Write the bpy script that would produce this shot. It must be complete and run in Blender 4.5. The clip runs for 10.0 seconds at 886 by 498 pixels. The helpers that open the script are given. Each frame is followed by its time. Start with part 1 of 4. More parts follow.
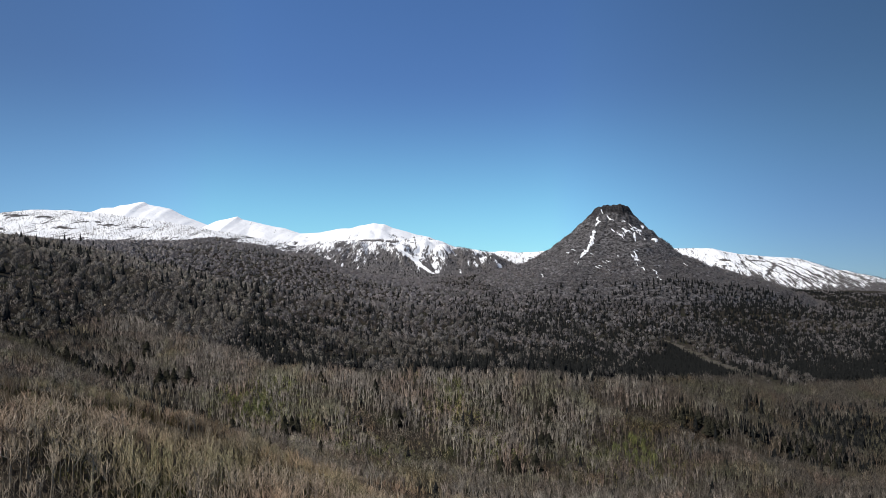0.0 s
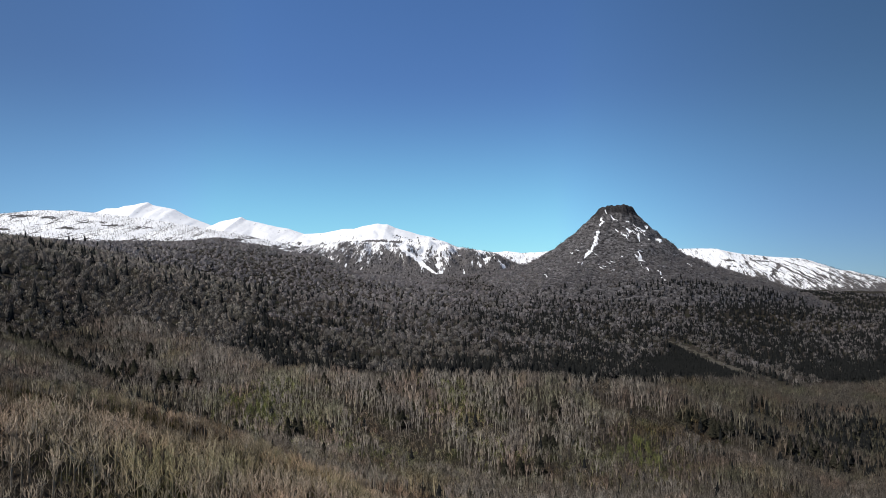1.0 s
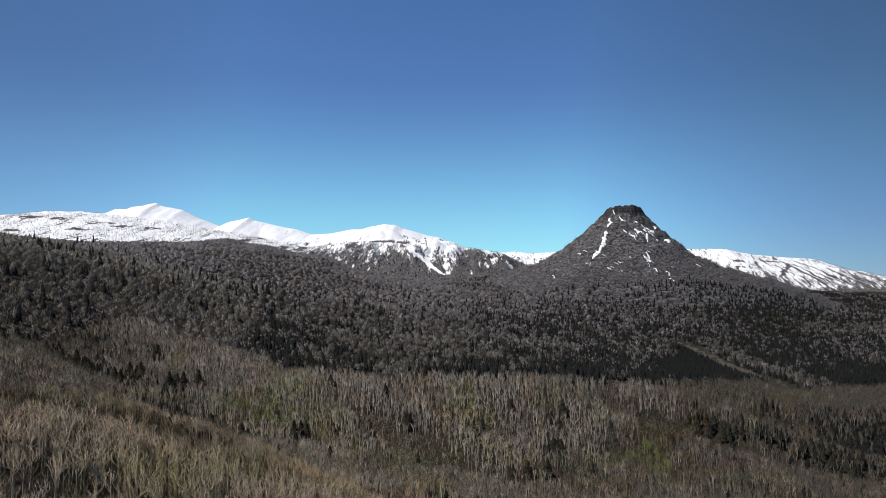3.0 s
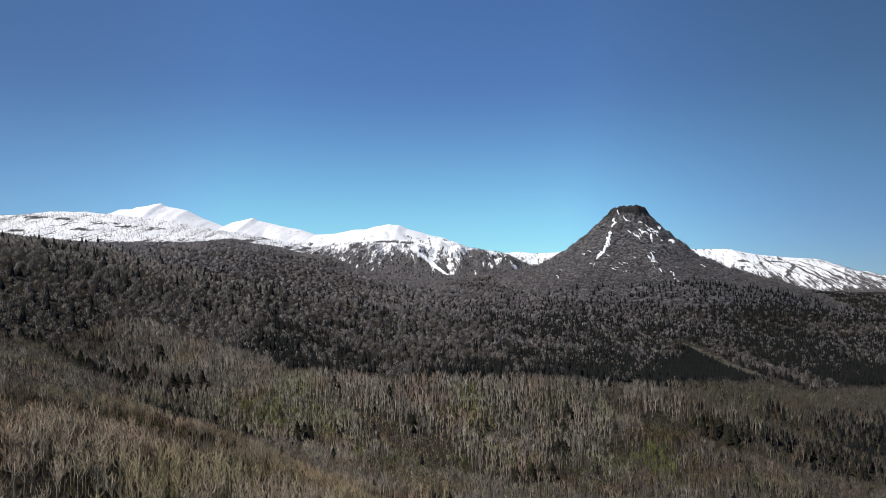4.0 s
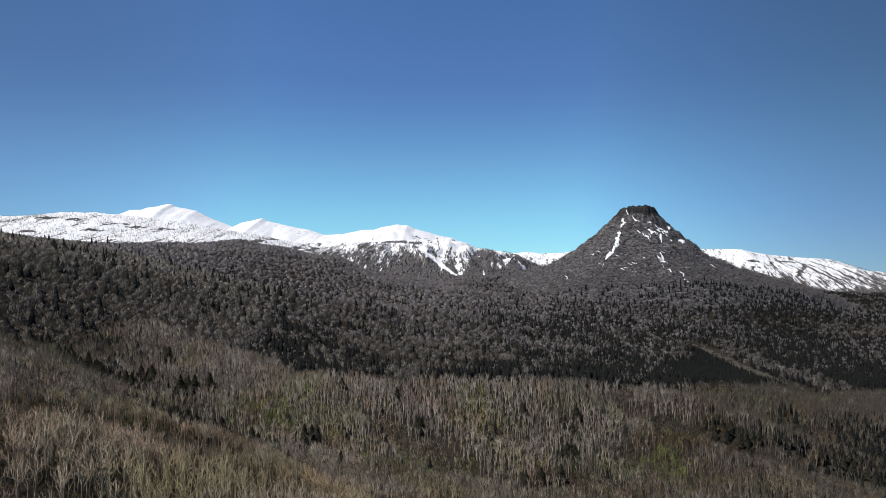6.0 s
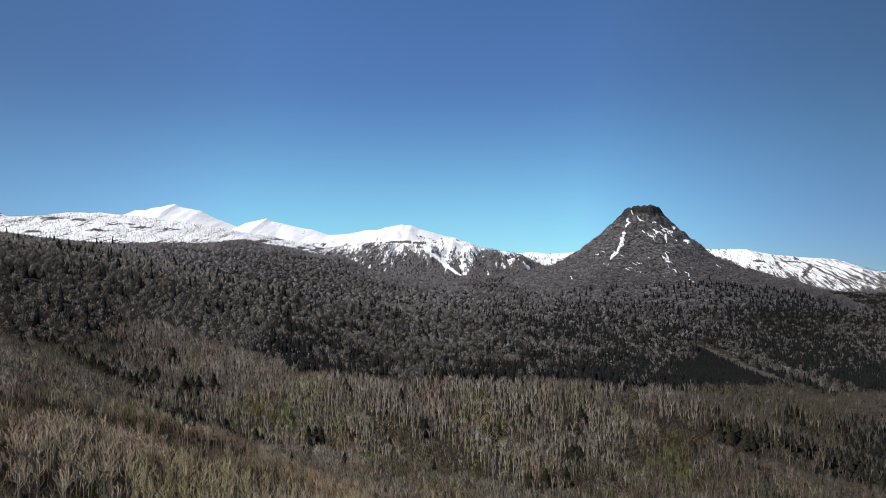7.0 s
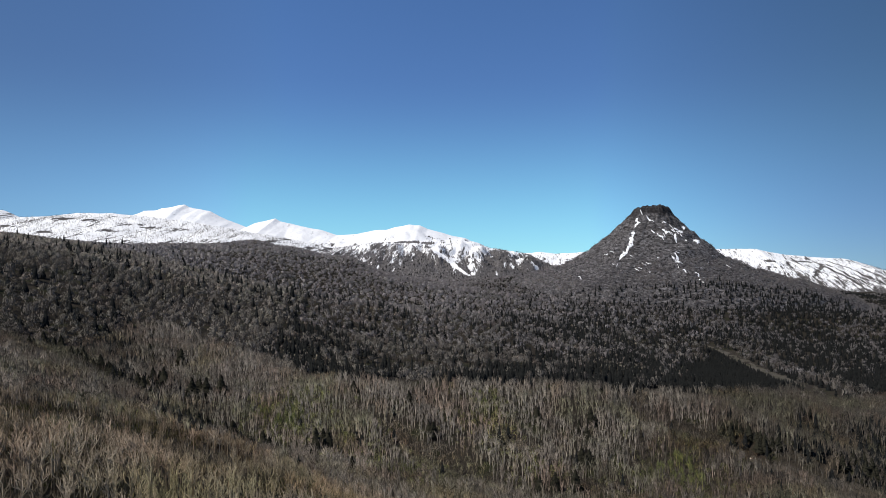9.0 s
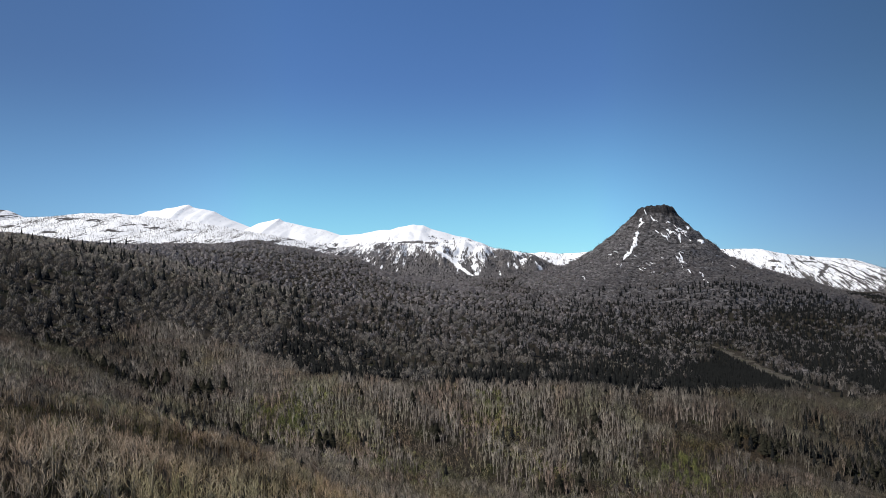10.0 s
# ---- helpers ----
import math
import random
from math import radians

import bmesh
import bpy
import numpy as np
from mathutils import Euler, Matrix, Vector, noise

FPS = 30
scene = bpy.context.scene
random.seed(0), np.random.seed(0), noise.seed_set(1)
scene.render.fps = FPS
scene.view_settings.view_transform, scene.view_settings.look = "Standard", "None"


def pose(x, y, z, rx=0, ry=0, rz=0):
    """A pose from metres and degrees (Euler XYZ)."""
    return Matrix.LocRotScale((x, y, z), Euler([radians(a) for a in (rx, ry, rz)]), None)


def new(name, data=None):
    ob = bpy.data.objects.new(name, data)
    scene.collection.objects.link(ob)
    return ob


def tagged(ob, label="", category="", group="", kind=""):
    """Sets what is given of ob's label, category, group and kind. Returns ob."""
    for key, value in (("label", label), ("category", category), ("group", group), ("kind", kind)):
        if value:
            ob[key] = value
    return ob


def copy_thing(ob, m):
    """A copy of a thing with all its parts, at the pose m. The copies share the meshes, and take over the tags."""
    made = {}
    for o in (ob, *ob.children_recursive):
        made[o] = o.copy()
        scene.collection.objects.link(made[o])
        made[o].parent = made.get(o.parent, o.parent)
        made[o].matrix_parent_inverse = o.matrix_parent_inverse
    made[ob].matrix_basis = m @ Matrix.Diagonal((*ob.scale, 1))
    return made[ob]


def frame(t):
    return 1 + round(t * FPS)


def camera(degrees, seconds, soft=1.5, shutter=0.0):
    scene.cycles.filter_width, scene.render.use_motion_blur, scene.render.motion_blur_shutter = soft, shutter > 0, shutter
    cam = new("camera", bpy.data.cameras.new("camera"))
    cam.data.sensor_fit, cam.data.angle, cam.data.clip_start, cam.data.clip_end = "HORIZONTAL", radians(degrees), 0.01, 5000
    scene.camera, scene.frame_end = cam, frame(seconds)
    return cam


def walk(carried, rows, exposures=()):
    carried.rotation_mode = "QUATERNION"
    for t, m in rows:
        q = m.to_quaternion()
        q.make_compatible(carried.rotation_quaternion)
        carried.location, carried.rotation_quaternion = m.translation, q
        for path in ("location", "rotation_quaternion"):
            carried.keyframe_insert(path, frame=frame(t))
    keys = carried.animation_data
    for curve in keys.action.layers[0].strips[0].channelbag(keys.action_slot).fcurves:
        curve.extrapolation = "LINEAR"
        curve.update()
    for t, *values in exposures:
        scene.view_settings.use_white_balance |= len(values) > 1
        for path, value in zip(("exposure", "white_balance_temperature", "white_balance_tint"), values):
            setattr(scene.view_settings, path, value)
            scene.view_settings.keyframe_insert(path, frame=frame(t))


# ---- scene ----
cam = camera(67.16, 10.0, soft=0.8)
walk(cam, [
    (0.0, pose(-0.79, -8.35, 197.00, 89.950, -0.062, -1.635)),
    (0.5, pose(-0.70, -7.53, 197.31, 89.962, -0.053, -1.477)),
    (1.0, pose(-0.60, -6.70, 197.61, 89.971, -0.046, -1.321)),
    (1.5, pose(-0.51, -5.88, 197.91, 89.979, -0.040, -1.165)),
    (2.0, pose(-0.43, -5.04, 198.21, 89.986, -0.034, -1.009)),
    (2.5, pose(-0.35, -4.21, 198.51, 89.991, -0.029, -0.850)),
    (3.0, pose(-0.27, -3.37, 198.81, 89.995, -0.024, -0.688)),
    (3.5, pose(-0.20, -2.53, 199.11, 89.998, -0.018, -0.522)),
    (4.0, pose(-0.13, -1.69, 199.41, 89.999, -0.013, -0.352)),
    (4.5, pose(-0.06, -0.85, 199.71, 90.000, -0.007, -0.178)),
    (5.0, pose(0.00, 0.00, 200.00, 90.000, -0.000, 0.000)),
    (5.5, pose(0.06, 0.85, 200.29, 89.999, 0.007, 0.182)),
    (6.0, pose(0.11, 1.70, 200.59, 89.998, 0.015, 0.367)),
    (6.5, pose(0.16, 2.56, 200.88, 89.996, 0.024, 0.553)),
    (7.0, pose(0.21, 3.42, 201.17, 89.994, 0.033, 0.740)),
    (7.5, pose(0.25, 4.28, 201.46, 89.991, 0.043, 0.927)),
    (8.0, pose(0.29, 5.14, 201.75, 89.988, 0.053, 1.110)),
    (8.5, pose(0.32, 6.01, 202.03, 89.984, 0.063, 1.288)),
    (9.0, pose(0.36, 6.88, 202.32, 89.980, 0.073, 1.459)),
    (9.5, pose(0.38, 7.75, 202.61, 89.976, 0.083, 1.619)),
    (10.0, pose(0.41, 8.62, 202.89, 89.972, 0.093, 1.767)),
])

# ---- world, sun, exposure ----
SUN_AZIMUTH, SUN_ELEVATION = radians(-108), radians(48)
world = bpy.data.worlds.new("sky")
scene.world = world
world.use_nodes = True
wn, wl = world.node_tree.nodes, world.node_tree.links
sky = wn.new("ShaderNodeTexSky")
sky.sky_type = 'NISHITA'
sky.sun_disc = False
sky.sun_elevation, sky.sun_rotation = SUN_ELEVATION, SUN_AZIMUTH
sky.altitude, sky.air_density, sky.dust_density, sky.ozone_density = 600, 1.0, 0.3, 1.6
# clear mountain air: no yellow band at the horizon, a deeper blue
lift = wn.new("ShaderNodeVectorMath")
lift.operation = 'MULTIPLY_ADD'
lift.inputs[1].default_value, lift.inputs[2].default_value = (1, 1, 1), (0, 0, 0.085)
wl.new(wn.new("ShaderNodeTexCoord").outputs["Generated"], lift.inputs[0])
unit = wn.new("ShaderNodeVectorMath")
unit.operation = 'NORMALIZE'
wl.new(lift.outputs[0], unit.inputs[0])
wl.new(unit.outputs[0], sky.inputs[0])
up = wn.new("ShaderNodeSeparateXYZ")
wl.new(lift.outputs[0], up.inputs[0])
rise = wn.new("ShaderNodeMapRange")
rise.interpolation_type = 'SMOOTHSTEP'
rise.inputs[1].default_value, rise.inputs[2].default_value = 0.11, 0.34
wl.new(up.outputs[2], rise.inputs[0])
shade = wn.new("ShaderNodeMix")
shade.data_type = 'RGBA'
shade.inputs[6].default_value, shade.inputs[7].default_value = (0.75, 1.22, 1.30, 1), (0.54, 0.76, 1.05, 1)
wl.new(rise.outputs[0], shade.inputs[0])
tint = wn.new("ShaderNodeMix")
tint.data_type, tint.blend_type = 'RGBA', 'MULTIPLY'
tint.inputs[0].default_value = 1.0
wl.new(shade.outputs[2], tint.inputs[7])
wl.new(sky.outputs[0], tint.inputs[6])
# the sky is brightest ahead; lens falloff is tinted into both sides, most away from the sun
turn = wn.new("ShaderNodeMapRange")
turn.inputs[1].default_value, turn.inputs[2].default_value = -1.0, 1.0
wl.new(up.outputs[0], turn.inputs[0])


def sky_ramp(stops):
    """A smooth run of tints from west to east: (x of the direction, colour)."""
    ramp = wn.new("ShaderNodeValToRGB")
    ramp.color_ramp.interpolation = 'B_SPLINE'
    marks = ramp.color_ramp.elements
    for k, (x, c) in enumerate(stops):
        e = marks[k] if k < 2 else marks.new(0.5 + 0.5 * x)
        e.position, e.color = 0.5 + 0.5 * x, (*c, 1)
    wl.new(turn.outputs[0], ramp.inputs[0])
    return ramp.outputs[0]


low_sky = sky_ramp([(-0.72, (0.58, 0.50, 0.58)), (0.72, (0.40, 0.33, 0.41)), (-0.45, (0.88, 0.77, 0.88)), (-0.24, (1.13, 1.10, 1.12)), (-0.06, (1.28, 1.30, 1.27)), (0.14, (1.11, 1.12, 1.13)), (0.32, (0.78, 0.73, 0.83)), (0.5, (0.55, 0.455, 0.59))])
high_sky = sky_ramp([(-0.72, (0.70, 0.62, 0.58)), (0.72, (0.58, 0.55, 0.46)), (-0.45, (0.86, 0.82, 0.77)), (-0.24, (1.05, 1.03, 1.02)), (-0.06, (1.20, 1.21, 1.18)), (0.14, (1.09, 1.11, 1.08)), (0.32, (0.89, 0.87, 0.83)), (0.5, (0.72, 0.71, 0.62))])
across = wn.new("ShaderNodeMix")
across.data_type = 'RGBA'
wl.new(rise.outputs[0], across.inputs[0])
wl.new(low_sky, across.inputs[6])
wl.new(high_sky, across.inputs[7])
deep = wn.new("ShaderNodeMix")
deep.data_type, deep.blend_type = 'RGBA', 'MULTIPLY'
deep.inputs[0].default_value = 1.0
wl.new(tint.outputs[2], deep.inputs[6])
wl.new(across.outputs[2], deep.inputs[7])
wl.new(deep.outputs[2], wn["Background"].inputs["Color"])
wn["Background"].inputs["Strength"].default_value = 0.10

sun = new("sun", bpy.data.lights.new("sun", "SUN"))
sun.data.energy, sun.data.angle, sun.data.color = 4.2, radians(0.53), (1.0, 0.93, 0.82)
to_sun = Vector((math.sin(SUN_AZIMUTH) * math.cos(SUN_ELEVATION), math.cos(SUN_AZIMUTH) * math.cos(SUN_ELEVATION), math.sin(SUN_ELEVATION)))
sun.matrix_world = Matrix.Translation((-200, -300, 600)) @ to_sun.to_track_quat("Z", "Y").to_matrix().to_4x4()
scene.view_settings.exposure = 0.15


# ---- materials ----
class Nodes:
    """A short way to write node materials."""

    def __init__(self, name, roughness=0.9, specular=0.2):
        self.material = bpy.data.materials.new(name)
        self.material.use_nodes = True
        self.tree = self.material.node_tree
        self.shader = self.tree.nodes["Principled BSDF"]
        self.shader.inputs["Roughness"].default_value = roughness
        self.shader.inputs["Specular IOR Level"].default_value = specular

    def node(self, kind, **links):
        n = self.tree.nodes.new(kind)
        for key, value in links.items():
            self.put(n, key, value)
        return n

    def put(self, n, key, value):
        socket = n.inputs[int(key[1:])] if key[0] == "i" and key[1:].isdigit() else n.inputs[key]
        if isinstance(value, bpy.types.NodeSocket):
            self.tree.links.new(value, socket)
        else:
            socket.default_value = value

    def place(self, sx=1.0, sy=1.0, sz=1.0):
        geo = self.node("ShaderNodeNewGeometry")
        m = self.node("ShaderNodeVectorMath", i0=geo.outputs["Position"], i1=(sx, sy, sz))
        m.operation = 'MULTIPLY'
        return m.outputs[0]

    def noise(self, where, scale, detail=4.0, rough=0.6):
        n = self.node("ShaderNodeTexNoise", Vector=where, Scale=scale, Detail=detail, Roughness=rough)
        return n.outputs["Fac"]

    def math(self, kind, a, b=0.0, c=0.0):
        n = self.node("ShaderNodeMath", i0=a, i1=b, i2=c)
        n.operation = kind
        return n.outputs[0]

    def step(self, value, lo, hi, a=0.0, b=1.0):
        n = self.node("ShaderNodeMapRange", i0=value, i1=lo, i2=hi, i3=a, i4=b)
        return n.outputs[0]

    def mix(self, fac, a, b):
        n = self.tree.nodes.new("ShaderNodeMix")
        n.data_type = 'RGBA'
        for k, v in ((0, fac), (6, a), (7, b)):
            if isinstance(v, bpy.types.NodeSocket):
                self.tree.links.new(v, n.inputs[k])
            else:
                n.inputs[k].default_value = v if k == 0 else (*v, 1.0)
        return n.outputs[2]

    def tinted(self, color, by):
        m = self.node("ShaderNodeVectorMath", i0=color, i1=by)
        m.operation = 'MULTIPLY'
        return m.outputs[0]

    def color(self, value):
        self.put(self.shader, "Base Color", value)

    def bump(self, height, distance, strength=0.6):
        b = self.node("ShaderNodeBump", Height=height, Distance=distance, Strength=strength)
        self.put(self.shader, "Normal", b.outputs[0])

    def tone(self):
        return self.node("ShaderNodeAttribute").outputs["Fac"]


def attribute(n, name):
    a = n.tree.nodes.new("ShaderNodeAttribute")
    a.attribute_name = name
    return a.outputs["Fac"]


def bark_material(name, dark, light, single, moss=None, warmth=0.65):
    n = Nodes(name, 0.95, 0.1)
    if single:
        tone = n.node("ShaderNodeObjectInfo").outputs["Random"]
    else:
        tone = attribute(n, "tone")
    grain = n.noise(n.place(1, 1, 0.2), 1.5, 2.0)
    col = n.mix(n.math('ADD', n.math('MULTIPLY', tone, 0.8), n.step(grain, 0.3, 0.7, 0, 0.2)), dark, light)
    # stands differ: rust-brown, olive with lichen, mauve-grey
    rust, lush, mauve = n.noise(n.place(1, 1, 0.3), 0.033, 4.0), n.noise(n.place(1, 1.3, 0.3), 0.021, 4.0), n.noise(n.place(1.2, 1, 0.3), 0.05, 3.0)
    warm = n.mix(n.step(mauve, 0.48, 0.62, 0.0, warmth), col, n.tinted(col, (0.99, 0.89, 0.90)))
    warm = n.mix(n.step(rust, 0.50, 0.62, 0.0, warmth), warm, n.tinted(warm, (1.10, 0.84, 0.72)))
    warm = n.mix(n.step(lush, 0.50, 0.63, 0.0, warmth), warm, n.tinted(warm, (0.86, 0.98, 0.62)))
    if moss:
        warm = n.mix(n.step(n.noise(n.place(1, 1, 0.5), 0.9), 0.4, 0.6, 0.3, 0.9), warm, moss)
    n.color(warm)
    return n.material


def needle_material(name, single, dark, light):
    n = Nodes(name, 0.95, 0.02)
    tone = n.node("ShaderNodeObjectInfo").outputs["Random"] if single else attribute(n, "tone")
    grain = n.noise(n.place(), 1.2, 3.0)
    col = n.mix(tone, dark, light)
    n.color(n.mix(n.step(grain, 0.35, 0.7), col, light))
    return n.material


def ground_material():
    """Leaf litter, dwarf bamboo and bare soil under the woods."""
    n = Nodes("forest_floor", 1.0, 0.1)
    w = n.place()
    broad, mid, fine = n.noise(w, 0.008, 4.0), n.noise(w, 0.06, 5.0), n.noise(w, 0.9, 4.0)
    litter = n.mix(n.step(fine, 0.3, 0.7), (0.017, 0.015, 0.012), (0.044, 0.037, 0.029))
    green = n.mix(n.step(fine, 0.35, 0.65), (0.012, 0.014, 0.007), (0.034, 0.036, 0.016))
    rust = n.mix(n.step(fine, 0.35, 0.65), (0.034, 0.020, 0.012), (0.070, 0.040, 0.025))
    col = n.mix(n.step(mid, 0.52, 0.64, 0.0, 0.85), litter, green)
    col = n.mix(n.step(broad, 0.54, 0.66, 0.0, 0.1), col, rust)
    n.color(col)
    n.bump(fine, 0.4)
    return n.material


def snow_material():
    n = Nodes("snow", 0.7, 0.3)
    w = n.place()
    n.color(n.mix(n.noise(w, 0.01, 5.0), (0.80, 0.83, 0.88), (0.90, 0.91, 0.92)))
    n.bump(n.noise(w, 0.05, 5.0), 3.0, 0.4)
    return n.material


def snow_slope_material(name, wood_top, snow_base, streak, cover, most=1.0, ribs=0.0, blot=1.0, grain=(0.6, 0.4, 3.5)):
    """Snow with bare woods and rock showing through; woods below wood_top, open snow above snow_base."""
    n = Nodes(name, 0.85, 0.2)
    w = n.place()
    z = n.node("ShaderNodeSeparateXYZ", Vector=w).outputs[2]
    fine = n.step(n.noise(n.place(1, 0.07, 0.25), 0.15, 4.0, 0.8), 0.32, 0.68)
    mid = n.noise(n.place(1, 0.35, 0.35), 0.022, 5.0, 0.7)
    broad = n.noise(w, 0.004, 3.0)
    level = n.math('ADD', z, n.math('ADD', n.step(mid, 0.3, 0.7, -60 * blot, 60 * blot), n.step(broad, 0.3, 0.7, -30 * blot, 30 * blot)))
    share = n.math('ADD', n.step(level, wood_top, snow_base, 0.0, most), n.math('MULTIPLY', n.math('SUBTRACT', 0.42, attribute(n, "wood")), ribs))
    speck = n.math('ADD', n.math('MULTIPLY', fine, 0.6), n.math('MULTIPLY', n.step(n.noise(n.place(1, 0.15, 0.4), 0.04, 4.0, 0.7), 0.32, 0.68), 0.4))
    trees = n.step(n.math('ADD', speck, n.math('MULTIPLY', n.math('SUBTRACT', share, 0.5), streak)), 0.46, 0.52)
    bands = n.step(n.noise(n.place(*grain), 0.012, 5.0, 0.7), cover, cover + 0.025, 1.0, 0.0)
    snow = n.mix(n.noise(w, 0.012, 5.0), (0.86, 0.88, 0.91), (0.94, 0.945, 0.95))
    wood = n.mix(n.step(n.noise(n.place(1, 0.5, 0.5), 0.11, 5.0, 0.8), 0.36, 0.64), (0.018, 0.018, 0.018), (0.16, 0.148, 0.145))
    n.color(n.mix(n.math('MULTIPLY', trees, bands), wood, snow))
    n.bump(n.noise(w, 0.03, 6.0), 8.0, 0.5)
    return n.material


def cone_material():
    """Bare scrub and scree on a steep slope, with dark crags at the summit and thin ledges of snow."""
    n = Nodes("cone_slope", 0.95, 0.15)
    w = n.place()
    z = n.node("ShaderNodeSeparateXYZ", Vector=w).outputs[2]
    fine = n.noise(n.place(1, 1, 1.4), 0.11, 6.0, 0.8)
    mid = n.noise(n.place(1, 1, 1.6), 0.03, 5.0, 0.65)
    ledge = n.noise(n.place(0.7, 0.7, 3.6), 0.05, 5.0, 0.7)
    col = n.mix(n.step(fine, 0.42, 0.64), (0.022, 0.021, 0.022), (0.31, 0.296, 0.302))
    col = n.mix(n.step(mid, 0.46, 0.64, 0.0, 0.6), col, (0.050, 0.046, 0.046))
    col = n.mix(n.step(ledge, 0.40, 0.34, 0.0, 0.7), col, (0.014, 0.013, 0.014))
    high = n.step(n.math('ADD', z, n.step(mid, 0.3, 0.7, -14, 14)), 298, 318)
    col = n.mix(n.math('MULTIPLY', high, 0.75), col, (0.024, 0.022, 0.023))
    terraces = n.math('MULTIPLY', n.step(z, 128, 145), n.step(z, 196, 175))
    speck = n.step(n.math('ADD', ledge, n.math('MULTIPLY', terraces, 0.030)), 0.682, 0.71, 0.0, 0.8)
    n.color(n.mix(speck, col, (0.72, 0.74, 0.78)))
    n.bump(n.math('ADD', fine, mid), 9.0, 1.0)
    return n.material


BARK = bark_material("bark", (0.088, 0.072, 0.050), (0.56, 0.48, 0.37), False, warmth=0.6)
TWIGS = bark_material("twigs", (0.038, 0.029, 0.020), (0.180, 0.143, 0.101), False, warmth=0.6)
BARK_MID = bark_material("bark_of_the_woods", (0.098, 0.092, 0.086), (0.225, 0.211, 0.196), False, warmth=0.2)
BARK_TREE = bark_material("bark_of_single_trees", (0.15, 0.124, 0.086), (0.55, 0.47, 0.365), True, warmth=0.6)
TWIGS_TREE = bark_material("twigs_of_single_trees", (0.040, 0.031, 0.022), (0.145, 0.118, 0.086), True, warmth=0.6)
BARK_RIDGE = bark_material("birch_bark", (0.054, 0.049, 0.042), (0.45, 0.412, 0.36), False, warmth=0.5)
TWIGS_RIDGE = bark_material("birch_twigs", (0.034, 0.031, 0.027), (0.275, 0.249, 0.212), False, warmth=0.55)
# distance haze mixed into the bark colour: paler and mauve-grey
BARK_FAR_HAZY = bark_material("hazy_bark_of_far_woods", (0.120, 0.113, 0.118), (0.335, 0.318, 0.329), False, warmth=0.15)
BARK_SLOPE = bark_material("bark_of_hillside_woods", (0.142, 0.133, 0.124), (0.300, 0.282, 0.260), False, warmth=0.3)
# a cooler grey here too, for the haze over the inner valley
BARK_VALLEY_HAZY = bark_material("hazy_bark_of_valley_woods", (0.128, 0.121, 0.123), (0.262, 0.248, 0.251), False, warmth=0.2)
BRUSH = bark_material("brushwood", (0.034, 0.028, 0.018), (0.16, 0.125, 0.080), False)
SCRUB = bark_material("olive_scrub", (0.040, 0.041, 0.017), (0.19, 0.175, 0.075), False)
BARK_HILL = bark_material("bark_of_hillside_saplings", (0.092, 0.083, 0.077), (0.29, 0.264, 0.244), False, warmth=0.35)
BARK_GREEN = bark_material("mossy_bark", (0.15, 0.15, 0.08), (0.34, 0.33, 0.18), True, (0.20, 0.21, 0.06))
BUDS = bark_material("opening_buds", (0.085, 0.100, 0.040), (0.185, 0.205, 0.085), True, warmth=0.25)
BUDS_WOODS = bark_material("buds_of_the_woods", (0.080, 0.088, 0.040), (0.265, 0.280, 0.118), False, warmth=0.25)
BARK_BUDS = bark_material("bark_of_budding_woods", (0.12, 0.115, 0.062), (0.52, 0.49, 0.30), False)
NEEDLES = needle_material("needles", False, (0.0085, 0.0094, 0.0097), (0.0175, 0.0186, 0.0182))
NEEDLES_TREE = needle_material("needles_of_single_trees", True, (0.013, 0.0135, 0.0105), (0.030, 0.029, 0.021))
GROUND = ground_material()
SNOW = snow_material()
CONE = cone_material()


def dry_grass_material():
    n = Nodes("dry_grass", 1.0, 0.1)
    w = n.place()
    col = n.mix(n.noise(w, 0.5, 5.0, 0.7), (0.050, 0.045, 0.037), (0.125, 0.113, 0.096))
    n.color(n.mix(n.step(n.noise(w, 0.06, 4.0), 0.45, 0.65), col, (0.062, 0.060, 0.040)))
    n.bump(n.noise(w, 1.2, 4.0), 0.3)
    return n.material


DRY_GRASS = dry_grass_material()


# ---- terrain ----
def lattice(ix, iy, seed):
    h = np.sin(ix * 127.1 + iy * 311.7 + seed * 74.7) * 43758.5453
    return h - np.floor(h)


def value_noise(x, y, size, seed=0.0):
    """Smooth noise from -1 to 1 with bumps of that size in metres."""
    x, y = np.asarray(x, float) / size, np.asarray(y, float) / size
    ix, iy = np.floor(x), np.floor(y)
    fx, fy = x - ix, y - iy
    fx, fy = fx * fx * (3 - 2 * fx), fy * fy * (3 - 2 * fy)
    a = lattice(ix, iy, seed) * (1 - fx) + lattice(ix + 1, iy, seed) * fx
    b = lattice(ix, iy + 1, seed) * (1 - fx) + lattice(ix + 1, iy + 1, seed) * fx
    return 2 * (a * (1 - fy) + b * fy) - 1


def rough_noise(x, y, size, seed=0.0, octaves=4):
    total, gain = 0.0, 1.0
    for k in range(octaves):
        total = total + gain * value_noise(x, y, size / 2 ** k, seed + 3.1 * k)
        gain *= 0.5
    return total / 1.6


